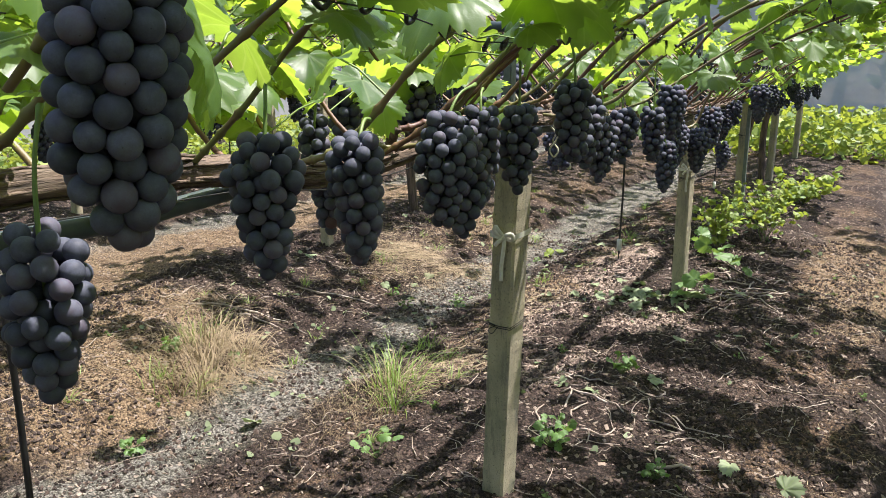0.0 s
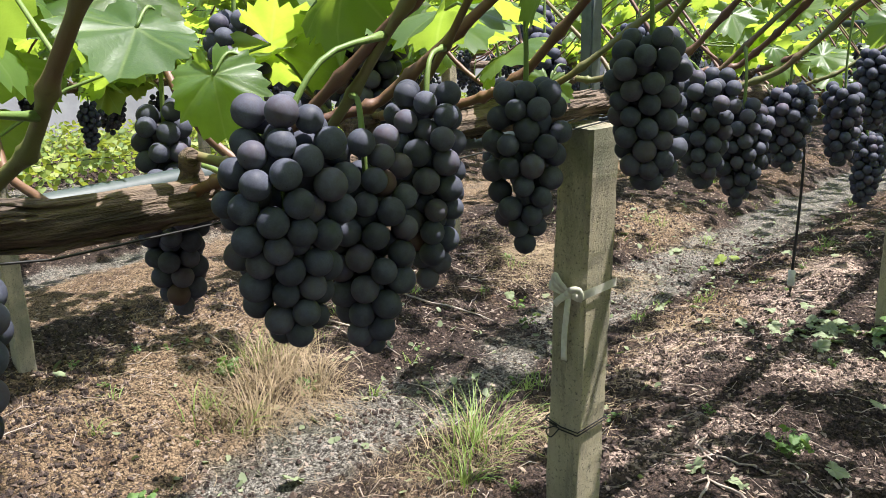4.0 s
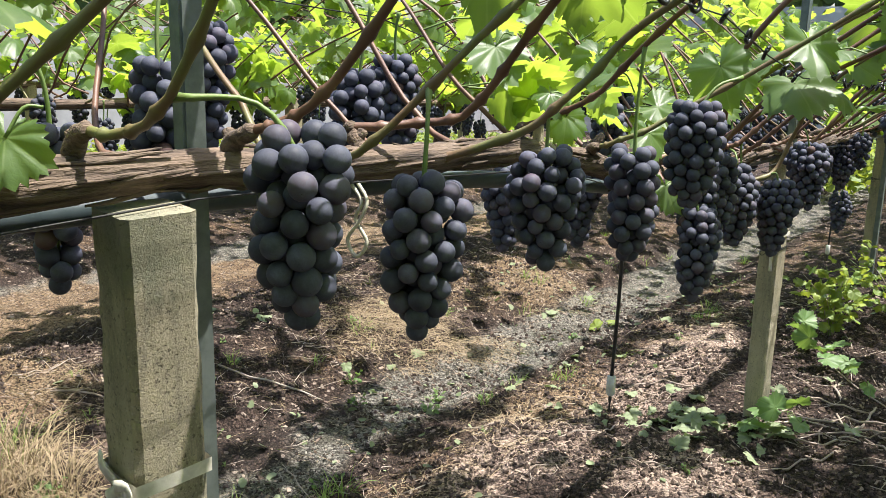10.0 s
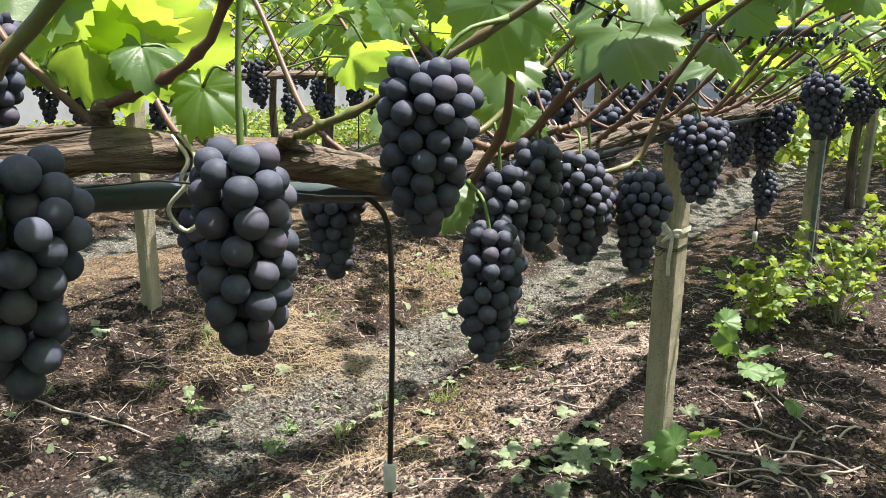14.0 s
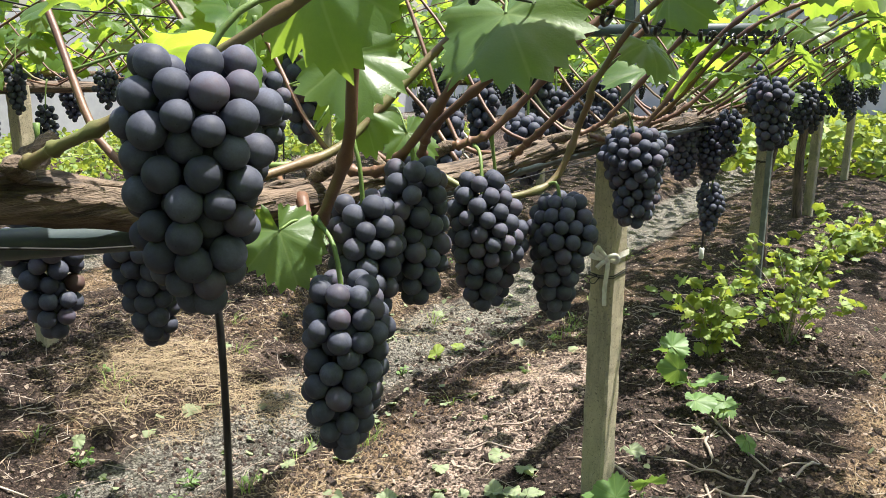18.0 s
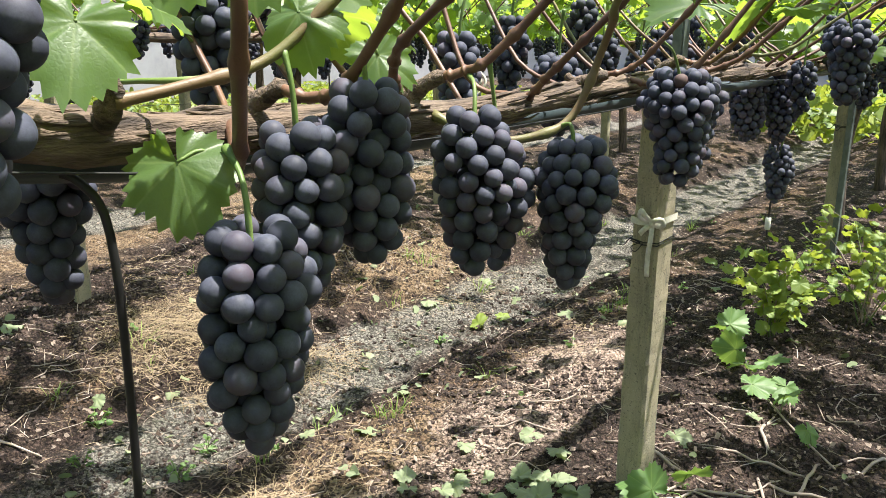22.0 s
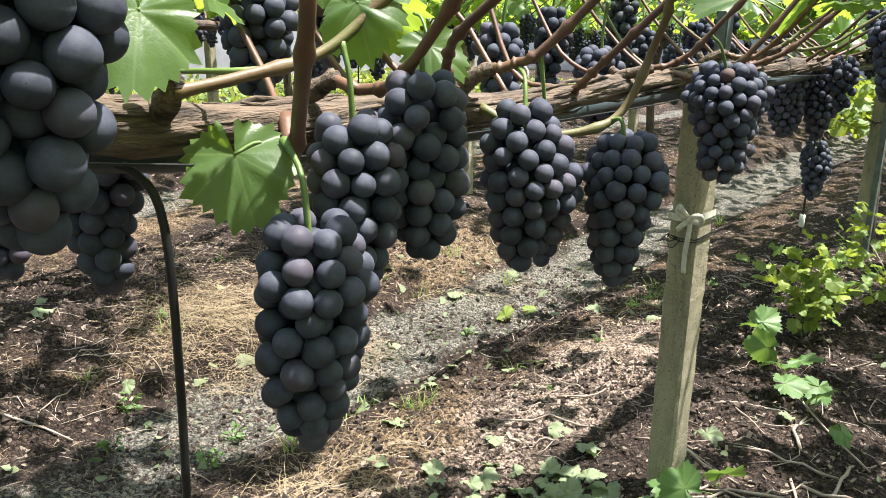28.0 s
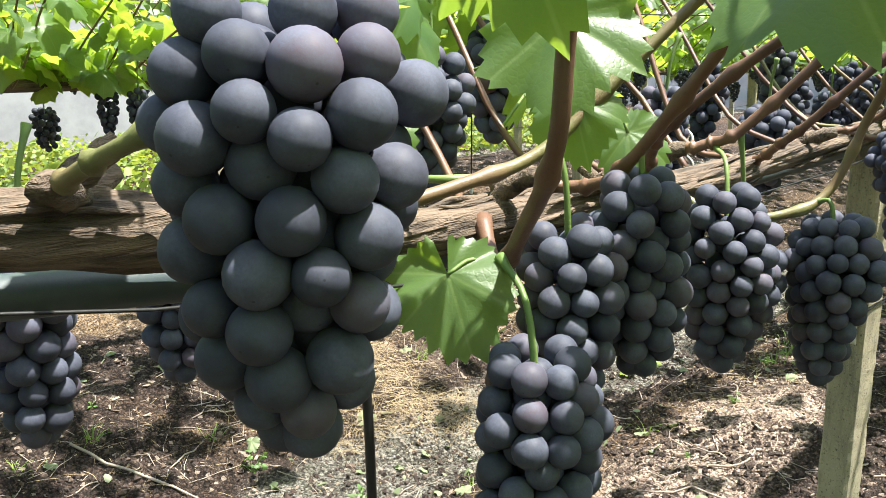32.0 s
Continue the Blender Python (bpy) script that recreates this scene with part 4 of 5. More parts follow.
MID = [berry_mesh("berry", m, 20, 10) for m in (BERRY, BERRY_RED, BERRY_GREEN)]
PLAIN_BERRY = sphere_data(BERRY_R, 8, 5, 1.0)


def berry_places(w, h, rng, taper=0.5, shoulder=0.22, loose=1.0):
    """Berries packed round a hanging cluster of that width and height, hung from (0, 0, 0) at the middle of its top."""
    r, gen = BERRY_R, np.random.default_rng(rng.randrange(10 ** 6))
    lump = [gen.uniform(0, 6.28) for _ in range(3)]

    def reach(u, a):
        wide = np.where(u < shoulder, 0.70 + 0.30 * u / shoulder, 1 - (1 - taper) * (np.clip(u - shoulder, 0, 1) / (1 - shoulder)) ** 1.4)
        wide = wide * np.where(u > 0.86, np.sqrt(np.clip(1 - ((u - 0.86) / 0.19) ** 2, 0.02, 1)), 1)
        wide = wide * (1 + 0.09 * np.sin(2 * a + lump[0] + 2 * u) + 0.09 * np.sin(a + 5 * u + lump[1]) + 0.06 * np.sin(9 * u + lump[2]) - 0.03)
        return np.maximum(w / 2 * wide - r, 0.12 * r)

    us = np.linspace(0, 1, 60)
    rad = reach(us, 0 * us)
    area = np.mean(2 * math.pi * rad) * (h - 2 * r)
    shell = max(6, int(area / (3.3 * r * r) * loose))
    core = int(shell * 0.30) if w > 0.08 else 0
    cum = np.cumsum(rad + 0.4 * r)
    u = np.interp((np.arange(shell) + 0.5) / shell, cum / cum[-1], us)
    a = np.arange(shell) * 2.39996 + gen.normal(0, 0.25, shell)
    want = np.concatenate([gen.uniform(0.86, 1.1, shell), gen.uniform(0.0, 0.45, core)])
    u = np.clip(np.concatenate([u + gen.normal(0, 0.02, shell), gen.uniform(0.08, 0.85, core)]), 0, 1)
    a = np.concatenate([a, gen.uniform(0, 6.28, core)])
    size = gen.uniform(0.88, 1.08, shell + core)
    q = reach(u, a) * want
    p = np.stack([q * np.cos(a), q * np.sin(a), -r - u * (h - 2 * r)], 1)
    need = (size[:, None] + size[None]) * r * 0.985
    for step in range(46):
        d = p[:, None] - p[None]
        ln = np.linalg.norm(d, axis=2) + np.eye(len(p))
        over = np.clip(need - ln, 0, None) * (1 - np.eye(len(p)))
        p = p + 0.32 * np.sum(d / ln[..., None] * over[..., None], axis=1)
        p[:, 2] = np.clip(p[:, 2], -(h - r), -r * 0.7)
        u = np.clip((-r - p[:, 2]) / (h - 2 * r), 0, 1)
        a, q = np.arctan2(p[:, 1], p[:, 0]), np.hypot(p[:, 0], p[:, 1]) + 1e-6
        goal = np.minimum(q, reach(u, a) * 1.04)
        if step < 30:
            goal[:shell] = 0.85 * goal[:shell] + 0.15 * reach(u, a)[:shell] * want[:shell]
        p[:, :2] *= (goal / q)[:, None]
    return [(Vector(v), float(k)) for v, k in zip(p.tolist(), size)]


def grape_bunch(center, w, h, seed, fine=1, hang=None, red=0.02, green=0.0, taper=0.5, tilt=(0, 0), label="dusty blue-black grape bunch hanging from the vine"):
    """One bunch whose middle is at center; its stalk runs up to hang."""
    rng = random.Random(seed)
    w *= 0.95
    c = Vector(center)
    top = c + Vector((0, 0, h / 2))
    base = empty("grape_bunch", Matrix.Translation(top) @ pose(0, 0, 0, tilt[0], tilt[1], rng.uniform(0, 360)), label, "grapes", "grape bunches")
    places = berry_places(w, h, rng, taper, 0.2, 1.0 if fine else 0.8)
    turn_back = base.matrix_basis.inverted()
    kinds = FINE if fine == 2 else MID
    if fine:
        low = min(p.z for p, _ in places)
        for p, sc in places:
            out = Vector((p.x, p.y, -0.012)).normalized()
            q = (out + Vector((rng.gauss(0, .3), rng.gauss(0, .3), rng.gauss(-.2, .3)))).to_track_quat("Z", "Y").to_matrix().to_4x4()
            k = 1 if rng.random() < red else 2 if (rng.random() < green and p.z < low * 0.7) else 0
            part("berry", kinds[k], base, "reddish unripe berry" if k == 1 else "green unripe berry" if k == 2 else "", Matrix.Translation(p) @ q @ Matrix.Scale(sc, 4))
    else:
        s = Shape()
        for p, sc in places:
            s.add(*PLAIN_BERRY, Matrix.Translation(p) @ Matrix.Scale(sc, 4))
        tagged(part("fruit", s.mesh("fruit", BERRY_FAR), base), kind="stuff")
    # rachis and stalk
    st = Shape()
    if not hang and fine:
        ok = [q for q in CANE_POINTS if q.z > top.z + 0.012 and (q - top).length < 0.22]
        hang = min(ok, key=lambda q: 2.5 * math.hypot(q.x - top.x, q.y - top.y) + q.z - top.z) if ok else None
    tip = turn_back @ Vector(hang) if hang else turn_back @ (top + Vector((rng.uniform(-.02, .02), rng.uniform(-.02, .03), rng.uniform(.07, .11))))
    st.tube(curve_pts([(0, 0, -h * .75), (0, 0, -h * .2), tip * 0.35 + Vector((.003, 0, .01)), tip], 12), [0.0018] * 4 + [0.0024, 0.0028, 0.0029, 0.0027, 0.0026, 0.0026, 0.0027, 0.0034, 0.0048], 8)
    part("stalk", st.mesh("stalk", STALK), base, "green stalk")
    return base


for i, (mid, w, h, fine) in enumerate(BUNCHES):
    grape_bunch(mid, w, h, 100 + i, fine, (-0.79, 3.505, 1.16) if i == 14 else None, red={0: 0.02, 6: 0.03, 11: 0.03, 18: 0.03}.get(i, 0.006), green={1: 0.1, 8: 0.1, 12: 0.06, 19: 0.05}.get(i, 0.0), taper=(0.56, 0.5, 0.42, 0.48)[i % 4])

rb = random.Random(5)
# bunches hanging on the far side of the arm
BEHIND = (((-1.015, 3.472, 1.080), .105, .20), ((-1.10, 3.275, 1.085), .105, .19), ((-1.20, 3.465, 1.05), .105, .18), ((-0.995, 1.468, 1.185), .10, .17),
          ((-0.925, 1.715, 1.350), .11, .17), ((-1.08, 2.225, 1.224), .10, .20), ((-1.0, 4.55, 1.11), .12, .16), ((-1.15, 3.95, 1.26), .11, .17), ((-1.10, 2.785, 1.305), .11, .16), ((-1.02, 0.99, 1.39), .12, .17), ((-1.08, 3.75, 1.225), .10, .17), ((-1.08, 4.31, 1.15), .11, .17), ((-1.08, 2.375, 1.32), .10, .16), ((-1.05, 1.615, 1.36), .11, .17), ((-1.05, 1.50, 1.275), .09, .14))
for i, (mid, w, h) in enumerate(BEHIND):
    grape_bunch(mid, w, h, 300 + i, 1, red=0.12 if i in (3, 4) else 0.01, green=0.1 if i == 4 else 0.0, label="dark grape bunch hanging behind the vine arm")
for i in range(24):
    y = 0.5 + i * 0.235 + rb.uniform(-.06, .06)
    if any(abs(y - m[1]) < 0.11 for m, _, _ in BEHIND):
        continue
    x = ROW - rb.uniform(0.15, 0.34)
    grape_bunch((x, y, cordon_z(y) + rb.uniform(.0, .1)), rb.uniform(.09, .115), rb.uniform(.15, .2), 330 + i, 1 if y < 4.2 else 0, taper=rb.uniform(.45, .6), label="dark grape bunch hanging behind the vine arm")
# farther along this row
for i in range(44):
    y = 5.5 + i * 0.21 + rb.uniform(-.08, .08)
    grape_bunch((-0.97 + rb.choice((1, -1)) * rb.uniform(.12, .3), y, cordon_z(y) + rb.uniform(-.12, .10)), rb.uniform(.1, .14), rb.uniform(.16, .22), 400 + i, 0, label="dark grape bunch farther along the row")
for row, n in ((BACK, 110), (THIRD, 60)):
    for i in range(n):
        y = 0.8 + i * 13.6 / n + rb.uniform(-.1, .1)
        grape_bunch((row + rb.choice((1, -1)) * rb.uniform(.1, .3), y, back_z(y) + rb.uniform(-.19, .02)), rb.uniform(.09, .125), rb.uniform(.16, .22), 500 + i, 0, label="dark grape bunch on a vine row behind")


# ---------------------------------------------------------------- the far side
def wall(name, x0, y0, x1, y1, z0, z1, mat, label, t=0.08):
    dx, dy = x1 - x0, y1 - y0
    ln = math.hypot(dx, dy)
    s = Shape().add(*box_data(ln, t, z1 - z0), Matrix.Translation((0, 0, (z0 + z1) / 2)))
    ob = new(name, s.mesh(name, mat, False))
    ob.matrix_basis = pose((x0 + x1) / 2, (y0 + y1) / 2, 0, 0, 0, math.degrees(math.atan2(dy, dx)))
    return tagged(ob, label, "wall", kind="structure")


wall("wall_west", -11.2, -8, -11.2, 24, -0.6, 1.75, FABRIC, "pale grey end wall beyond the vines")
wall("wall_north", -11, 21, 12, 21, -1.0, 2.6, NET, "hazy blue-grey netting at the end of the rows")

# ---------------------------------------------------------------- cords and single leaves near the arm
def cord_loop(x, y, z_top, drop, width, turn):
    base = empty("cord_loop", pose(x, y, z_top, 0, 0, turn), "pale rubbery cord loop hanging from the vine arm", "cord", "cord loops")
    s = Shape()
    loop = [(-.006, .016, .012), (.012, .004, -drop * .12), (.004, 0, -drop * .42), (-width / 2, 0, -drop * .74), (0, 0, -drop), (width / 2, .002, -drop * .76), (-.004, .005, -drop * .42), (.004, .006, -drop * .15), (-.014, .014, .01)]
    s.tube(curve_pts(loop, 48), 0.0026, 8)
    part("cord", s.mesh("cord", CORD), base)


cord_loop(-0.866, 3.048, 1.252, 0.090, 0.036, 35)
cord_loop(-0.875, 2.52, 1.235, 0.085, 0.026, 20)
cord_loop(-0.86, 1.13, 1.31, 0.085, 0.03, 30)
cord_loop(-1.06, 4.35, 1.16, 0.07, 0.03, 30)


def single_leaf(p, size, rx, ry, rz, stalk_to, k=0, label="green lobed vine leaf with toothed edges, partly sunlit"):
    base = empty("vine_leaf", p, label, "leaf", "single leaves")
    part("blade", LEAF_MESH[k], base, at=pose(0, 0, 0, rx, ry, rz) @ Matrix.Scale(size, 4))
    q = Vector(stalk_to) - Vector(p)
    part("stalk", Shape().tube(curve_pts([(0, 0, 0), q * .5 + Vector((0, 0, .012)), q], 8), 0.0017, 6).mesh("stalk", STALK), base, "green leaf stalk")


single_leaf((-0.812, 3.470, 1.150), 0.106, -66, 12, 222, (-0.80, 3.515, 1.142), 1)
single_leaf((-0.845, 3.785, 1.225), 0.09, -60, 8, 222, (-0.88, 3.80, 1.26), 2)
single_leaf((-0.835, 1.345, 1.43), 0.135, -30, -14, 228, (-0.85, 1.38, 1.44), 3, "broad pale glossy vine leaf, sunlit from above")
single_leaf((-0.842, 1.425, 1.385), 0.098, -70, 10, 226, (-0.84, 1.46, 1.40), 6)
single_leaf((-0.690, 3.385, 1.405), 0.15, -74, 16, 200, (-0.70, 3.43, 1.43), 7, "large sunlit vine leaf hanging beside a brown cane")
single_leaf((-0.735, 3.50, 1.335), 0.115, -62, 10, 205, (-0.72, 3.54, 1.35), 5)
single_leaf((-0.83, 3.40, 1.265), 0.105, -58, -12, 236, (-0.845, 3.44, 1.245), 8)
single_leaf((-0.79, 3.60, 1.272), 0.085, -60, 14, 214, (-0.80, 3.62, 1.25), 9)
single_leaf((-0.56, 3.52, 1.455), 0.15, -50, -10, 226, (-0.60, 3.56, 1.48), 0, "dull grey-green vine leaf with a glossy curled blade")
single_leaf((-0.855, 3.285, 1.39), 0.115, -24, -14, 105, (-0.84, 3.33, 1.35), 0)
single_leaf((-0.94, 2.955, 1.43), 0.13, -60, 6, 232, (-0.93, 2.99, 1.45), 3, "pale drooping vine leaf with a glossy blade")
single_leaf((-0.852, 2.995, 1.355), 0.075, -40, 10, 240, (-0.83, 3.03, 1.33), 6, "small bright yellow-green vine leaf")
single_leaf((-0.86, 3.075, 1.312), 0.085, -64, 0, 214, (-0.84, 3.09, 1.33), 2)
single_leaf((-0.87, 2.06, 1.335), 0.08, -62, 0, 220, (-0.86, 2.09, 1.36), 4)


# ---------------------------------------------------------------- litter on the soil
rg = random.Random(77)


def on_ground(x, y, dz=0.0):
    return Vector((x, y, rough_ground(x, y) + dz))


ICO = []
for a_ in range(7):
    rr_ = random.Random(a_)
    vs_ = [(1, 0, 0), (0, 1, 0), (-1, 0, 0), (0, -1, 0), (0, 0, .85), (0, 0, -.85)]
    fs_ = [(0, 1, 4), (1, 2, 4), (2, 3, 4), (3, 0, 4), (1, 0, 5), (2, 1, 5), (3, 2, 5), (0, 3, 5)]
    ICO.append(([(Vector(v) * rr_.uniform(0.65, 1.3)).to_tuple() for v in vs_], fs_))


def scatter_crumbs():
    s = Shape()
    for _ in range(88000):
        x, y = rg.uniform(-3.8, 0.4), 1.5 + 5.6 * rg.random() ** 1.2
        d = abs((x + 0.9 + 1.4) % 2.8 - 1.4)
        if d > 1.0 and rg.random() < 0.6:
            continue
        if noise.noise(Vector((x * 1.7, y * 1.7, 9))) < rg.uniform(-0.5, 0.1):
            continue
        r = 0.004 + 0.012 * rg.random() ** 3
        m = Matrix.Translation(on_ground(x, y, r * 0.15)) @ pose(0, 0, 0, rg.uniform(0, 360), rg.uniform(0, 360), 0) @ Matrix.Scale(r, 4)
        s.add(*ICO[rg.randrange(7)], m)
    tagged(new("soil_crumbs", s.mesh("soil_crumbs", CLOD, False)), "loose dark soil crumbs scattered over the beds", "soil", kind="stuff")


scatter_crumbs()


def scatter_chips():
    s = Shape()
    slab = box_data(1, 1, 1)
    for _ in range(9500):
        x, y = rg.uniform(-3.6, 0.4), rg.uniform(1.6, 7.5)
        d = abs((x + 0.9 + 1.4) % 2.8 - 1.4)
        if (d > 0.75 and rg.random() < 0.7) or noise.noise(Vector((x * 2.3, y * 2.3, 4))) < rg.uniform(-0.7, 0.25):
            continue
        ln = 0.005 + 0.022 * rg.random() ** 2
        m = Matrix.Translation(on_ground(x, y, 0.004)) @ pose(0, 0, 0, rg.gauss(0, 18), rg.gauss(0, 18), rg.uniform(0, 360)) @ Matrix.Diagonal((ln, ln * rg.uniform(.15, .6), .0025, 1))
        s.add(*slab, m)
    tagged(new("wood_chips", s.mesh("wood_chips", CHIP, False)), "pale dry wood chips and husks on the soil", "mulch", kind="stuff")


scatter_chips()


def twig(x, y, ln, head, bend, r):
    pts, p, a = [], Vector((x, y)), radians(head)
    for i in range(7):
        g = on_ground(p.x, p.y, r * 1.1 + (0.006 if i in (2, 3) else 0))
        pts.append(g)
        p = p + Vector((math.cos(a), math.sin(a))) * ln / 6
        a += rg.gauss(bend * 0.6, 0.2)
    r *= 0.8
    c = pts[0].copy()
    ob = new("twig", Shape().tube([q - c for q in pts], [r, r * 1.15, r, r * .95, r * 1.1, r * .8, r * .6], 7).mesh("twig", TWIG))
    ob.matrix_basis = Matrix.Translation(c)
    return tagged(ob, "pale dry pruned twig lying on the soil", "twig", "fallen twigs")


for x, y, ln, head, bend, r in ((-0.80, 3.02, .22, 150, .3, .005), (-0.70, 3.0, .3, 10, -.1, .0045), (-0.93, 2.9, .2, 100, .2, .005), (-0.86, 3.25, .24, 170, .1, .004), (-0.6, 3.1, .32, -20, .1, .0035),
                                (-0.59, 5.07, .3, 60, .2, .006), (-0.66, 5.3, .26, 120, -.1, .006), (-0.5, 5.0, .28, 20, .2, .005), (-0.75, 5.5, .3, 150, .1, .004), (-0.45, 5.35, .22, 80, -.2, .006),
                                (-1.2, 5.1, .3, 170, .1, .004), (-1.4, 5.25, .26, 10, .2, .004), (-3.04, 4.1, .5, 20, .05, .006), (-3.2, 3.4, .5, 40, .05, .005), (-3.0, 3.5, .4, 10, -.05, .005), (-0.42, 2.7, .2, 200, .1, .007)):
    twig(x, y, ln, head, bend, r)
for _ in range(20):          # tangle of prunings at the foot of the second post
    twig(-0.66 + rg.gauss(0, .13), 5.02 + rg.gauss(0, .14), rg.uniform(.12, .34), rg.uniform(0, 360), rg.gauss(0, .06), rg.uniform(.0022, .0058))
for _ in range(16):          # prunings on the bed between the posts
    twig(-0.78 + rg.gauss(0, .16), 3.1 + rg.gauss(0, .2), rg.uniform(.1, .26), rg.uniform(0, 360), rg.gauss(0, .2), rg.uniform(.002, .005))
for _ in range(190):
    x, y = rg.uniform(-3.5, 0.1), rg.uniform(1.8, 7.2)
    if abs((x + 0.9 + 1.4) % 2.8 - 1.4) > 1.05 and rg.random() < 0.7:
        continue
    twig(x, y, rg.uniform(.08, .32), rg.uniform(0, 360), rg.gauss(0, .07), rg.uniform(.0012, .0034))


def scatter_twigs():
    """Thin broken twigs and bits of leaf, too many to count."""
    s, bits = Shape(), Foliage()
    for _ in range(1300):
        x, y = rg.uniform(-3.8, 0.3), rg.uniform(1.8, 7.5)
        if abs((x + 0.9 + 1.4) % 2.8 - 1.4) > 1.0 and rg.random() < 0.6:
            continue
        a, ln, r = rg.uniform(0, 6.28), rg.uniform(.03, .14), rg.uniform(.0007, .0019)
        pts = [on_ground(x + math.cos(a + b) * ln * u, y + math.sin(a + b) * ln * u, .004 + .008 * rg.random()) for u, b in ((0, 0), (.5, rg.gauss(0, .3)), (1, rg.gauss(0, .2)))]
        s.tube(pts, r, 4)
    tagged(new("twig_litter", s.mesh("twig_litter", TWIG)), "thin pale broken twigs strewn over the soil", "litter", kind="stuff")
    for _ in range(420):
        x, y = -2.2 + rg.gauss(0, .32) if rg.random() < .55 else rg.uniform(-3.6, 0.2), rg.uniform(2.2, 8)
        bits.leaf(LEAVES_FAR[rg.randrange(4)], leaf_pose(on_ground(x, y, .008), rg.uniform(.015, .05), rg, 0))
    tagged(new("leaf_litter", bits.mesh("leaf_litter", FALLEN)), "small wilted leaf scraps lying in the ditch", "litter", kind="stuff")


scatter_twigs()


def blade(fol, p, ln, head, lean, w, curl=1.0):
    """A grass blade: a bent, tapering strip added to fol."""
    vs, uv, fs = [], [], []
    h, up, q = Vector((math.cos(radians(head)), math.sin(radians(head)), 0)), radians(lean), Vector(p)
    side = Vector((-h.y, h.x, 0))
    for i in range(5):
        u = i / 4
        ww = w * (1 - u) ** 0.7 / 2 + 0.0002
        vs += [tuple(q - side * ww), tuple(q + side * ww + Vector((0, 0, ww * .5)))]
        uv += [(0.2, u), (0.2, u)]
        a = up - curl * u * 1.1
        q = q + (h * math.cos(a) + Vector((0, 0, math.sin(a)))) * ln / 4
    fs = [(2 * i, 2 * i + 1, 2 * i + 3, 2 * i + 2) for i in range(4)]
    fol.leaf((vs, fs, uv), Matrix.Identity(4))


def straw(f, p, ln, head, w):
    """One bent dry stem lying on the soil."""
    vs, fs, q, a, bend = [], [], Vector(p), radians(head), rg.gauss(0, .17)
    rise = rg.uniform(-.05, .25)
    for i in range(5):
        h = Vector((math.cos(a), math.sin(a), rise - .12 * i))
        s = Vector((-h.y, h.x, 0)) * w * (1 - .12 * i)
        vs += [tuple(q - s), tuple(q + s + Vector((0, 0, w * .8)))]
        q, a = q + h * ln / 4, a + bend + rg.gauss(0, .12)
    f.leaf((vs, [(2 * i, 2 * i + 1, 2 * i + 3, 2 * i + 2) for i in range(4)], [(0.2, 0)] * 10), Matrix.Identity(4))


def straw_patch(cx, cy, rx, ry, n, lift=0.03, flow=None, label="mat of dry straw lying on the soil"):
    f = Foliage()
    c = on_ground(cx, cy)
    for _ in range(int(n * 1.5)):
        a, q = rg.uniform(0, 6.28), rg.random() ** 0.6 * rg.uniform(0.7, 1.25)
        x, y = cx + rx * q * math.cos(a), cy + ry * q * math.sin(a)
        g = on_ground(x, y, 0.003 + lift * rg.random() * max(0.1, 1 - q * .7))
        straw(f, g - c, rg.uniform(.035, .15), rg.uniform(0, 360) if flow is None else rg.gauss(flow, 50), rg.uniform(.0004, .0009))
    ob = new("straw", f.mesh("straw", DRY))
    ob.matrix_basis = Matrix.Translation(c)
    return tagged(ob, label, "straw", kind="stuff")


for args in ((-2.72, 2.95, .36, .34, 1500, .09, 300), (-2.6, 2.75, .16, .2, 300, .05, 300), (-3.2, 3.5, .35, .25, 260, .02), (-2.82, 5.05, .40, .4, 2000, .06), (-2.45, 5.3, .25, .25, 500, .03), (-1.75, 2.85, .3, .5, 900, .04, 250),
             (-1.66, 4.3, .2, .5, 220, .01, 80), (-1.62, 3.4, .25, .5, 400, .02, 80), (-2.9, 4.25, .3, .3, 70, .02), (-3.1, 2.4, .4, .4, 260, .02), (-2.7, 6.4, .4, .6, 500, .03), (-0.05, 3.0, .2, .6, 60, .005),
             (-3.3, 5.6, .5, .5, 500, .02), (-1.6, 6.2, .25, .7, 250, .01, 80), (-0.05, 5.2, .35, 1.2, 400, .01), (-2.2, 3.9, .9, 1.6, 300, .004), (-1.8, 4.55, .22, .3, 200, .008)):
    straw_patch(*args)


def grass_tuft(cx, cy, n, ln, spread, mat=GRASS, label="tuft of green grass growing beside the ditch"):
    f = Foliage()
    c = on_ground(cx, cy)
    for _ in range(n):
        a, q = rg.uniform(0, 6.28), rg.random()
        p = on_ground(cx + spread * q * math.cos(a), cy + spread * q * math.sin(a), -.004) - c
        blade(f, p, ln * rg.uniform(.5, 1.1), math.degrees(a) + rg.gauss(0, 40), rg.uniform(42, 92), rg.uniform(.0022, .0048), rg.uniform(.5, 1.8))
    base = empty("grass_tuft", c, label, "grass", "grass tufts")
    part("foliage", f.mesh("foliage", mat), base)
    return base


grass_tuft(-2.86, 3.0, 60, .22, .12)
grass_tuft(-2.84, 2.95, 40, .2, .13, DRY, "tuft of bleached dry grass beside the ditch")
grass_tuft(-1.70, 2.97, 95, .27, .12)
grass_tuft(-1.72, 2.93, 50, .22, .15, DRY, "tuft of bleached dry grass beside the ditch")
grass_tuft(-1.58, 2.75, 50, .2, .08)
for cx, cy in ((-2.66, 2.9), (-2.56, 2.72), (-2.78, 3.05), (-2.6, 3.08)):
    grass_tuft(cx, cy, 110, .26, .11, DRY, "clump of bleached dry grass hanging over the ditch bank")
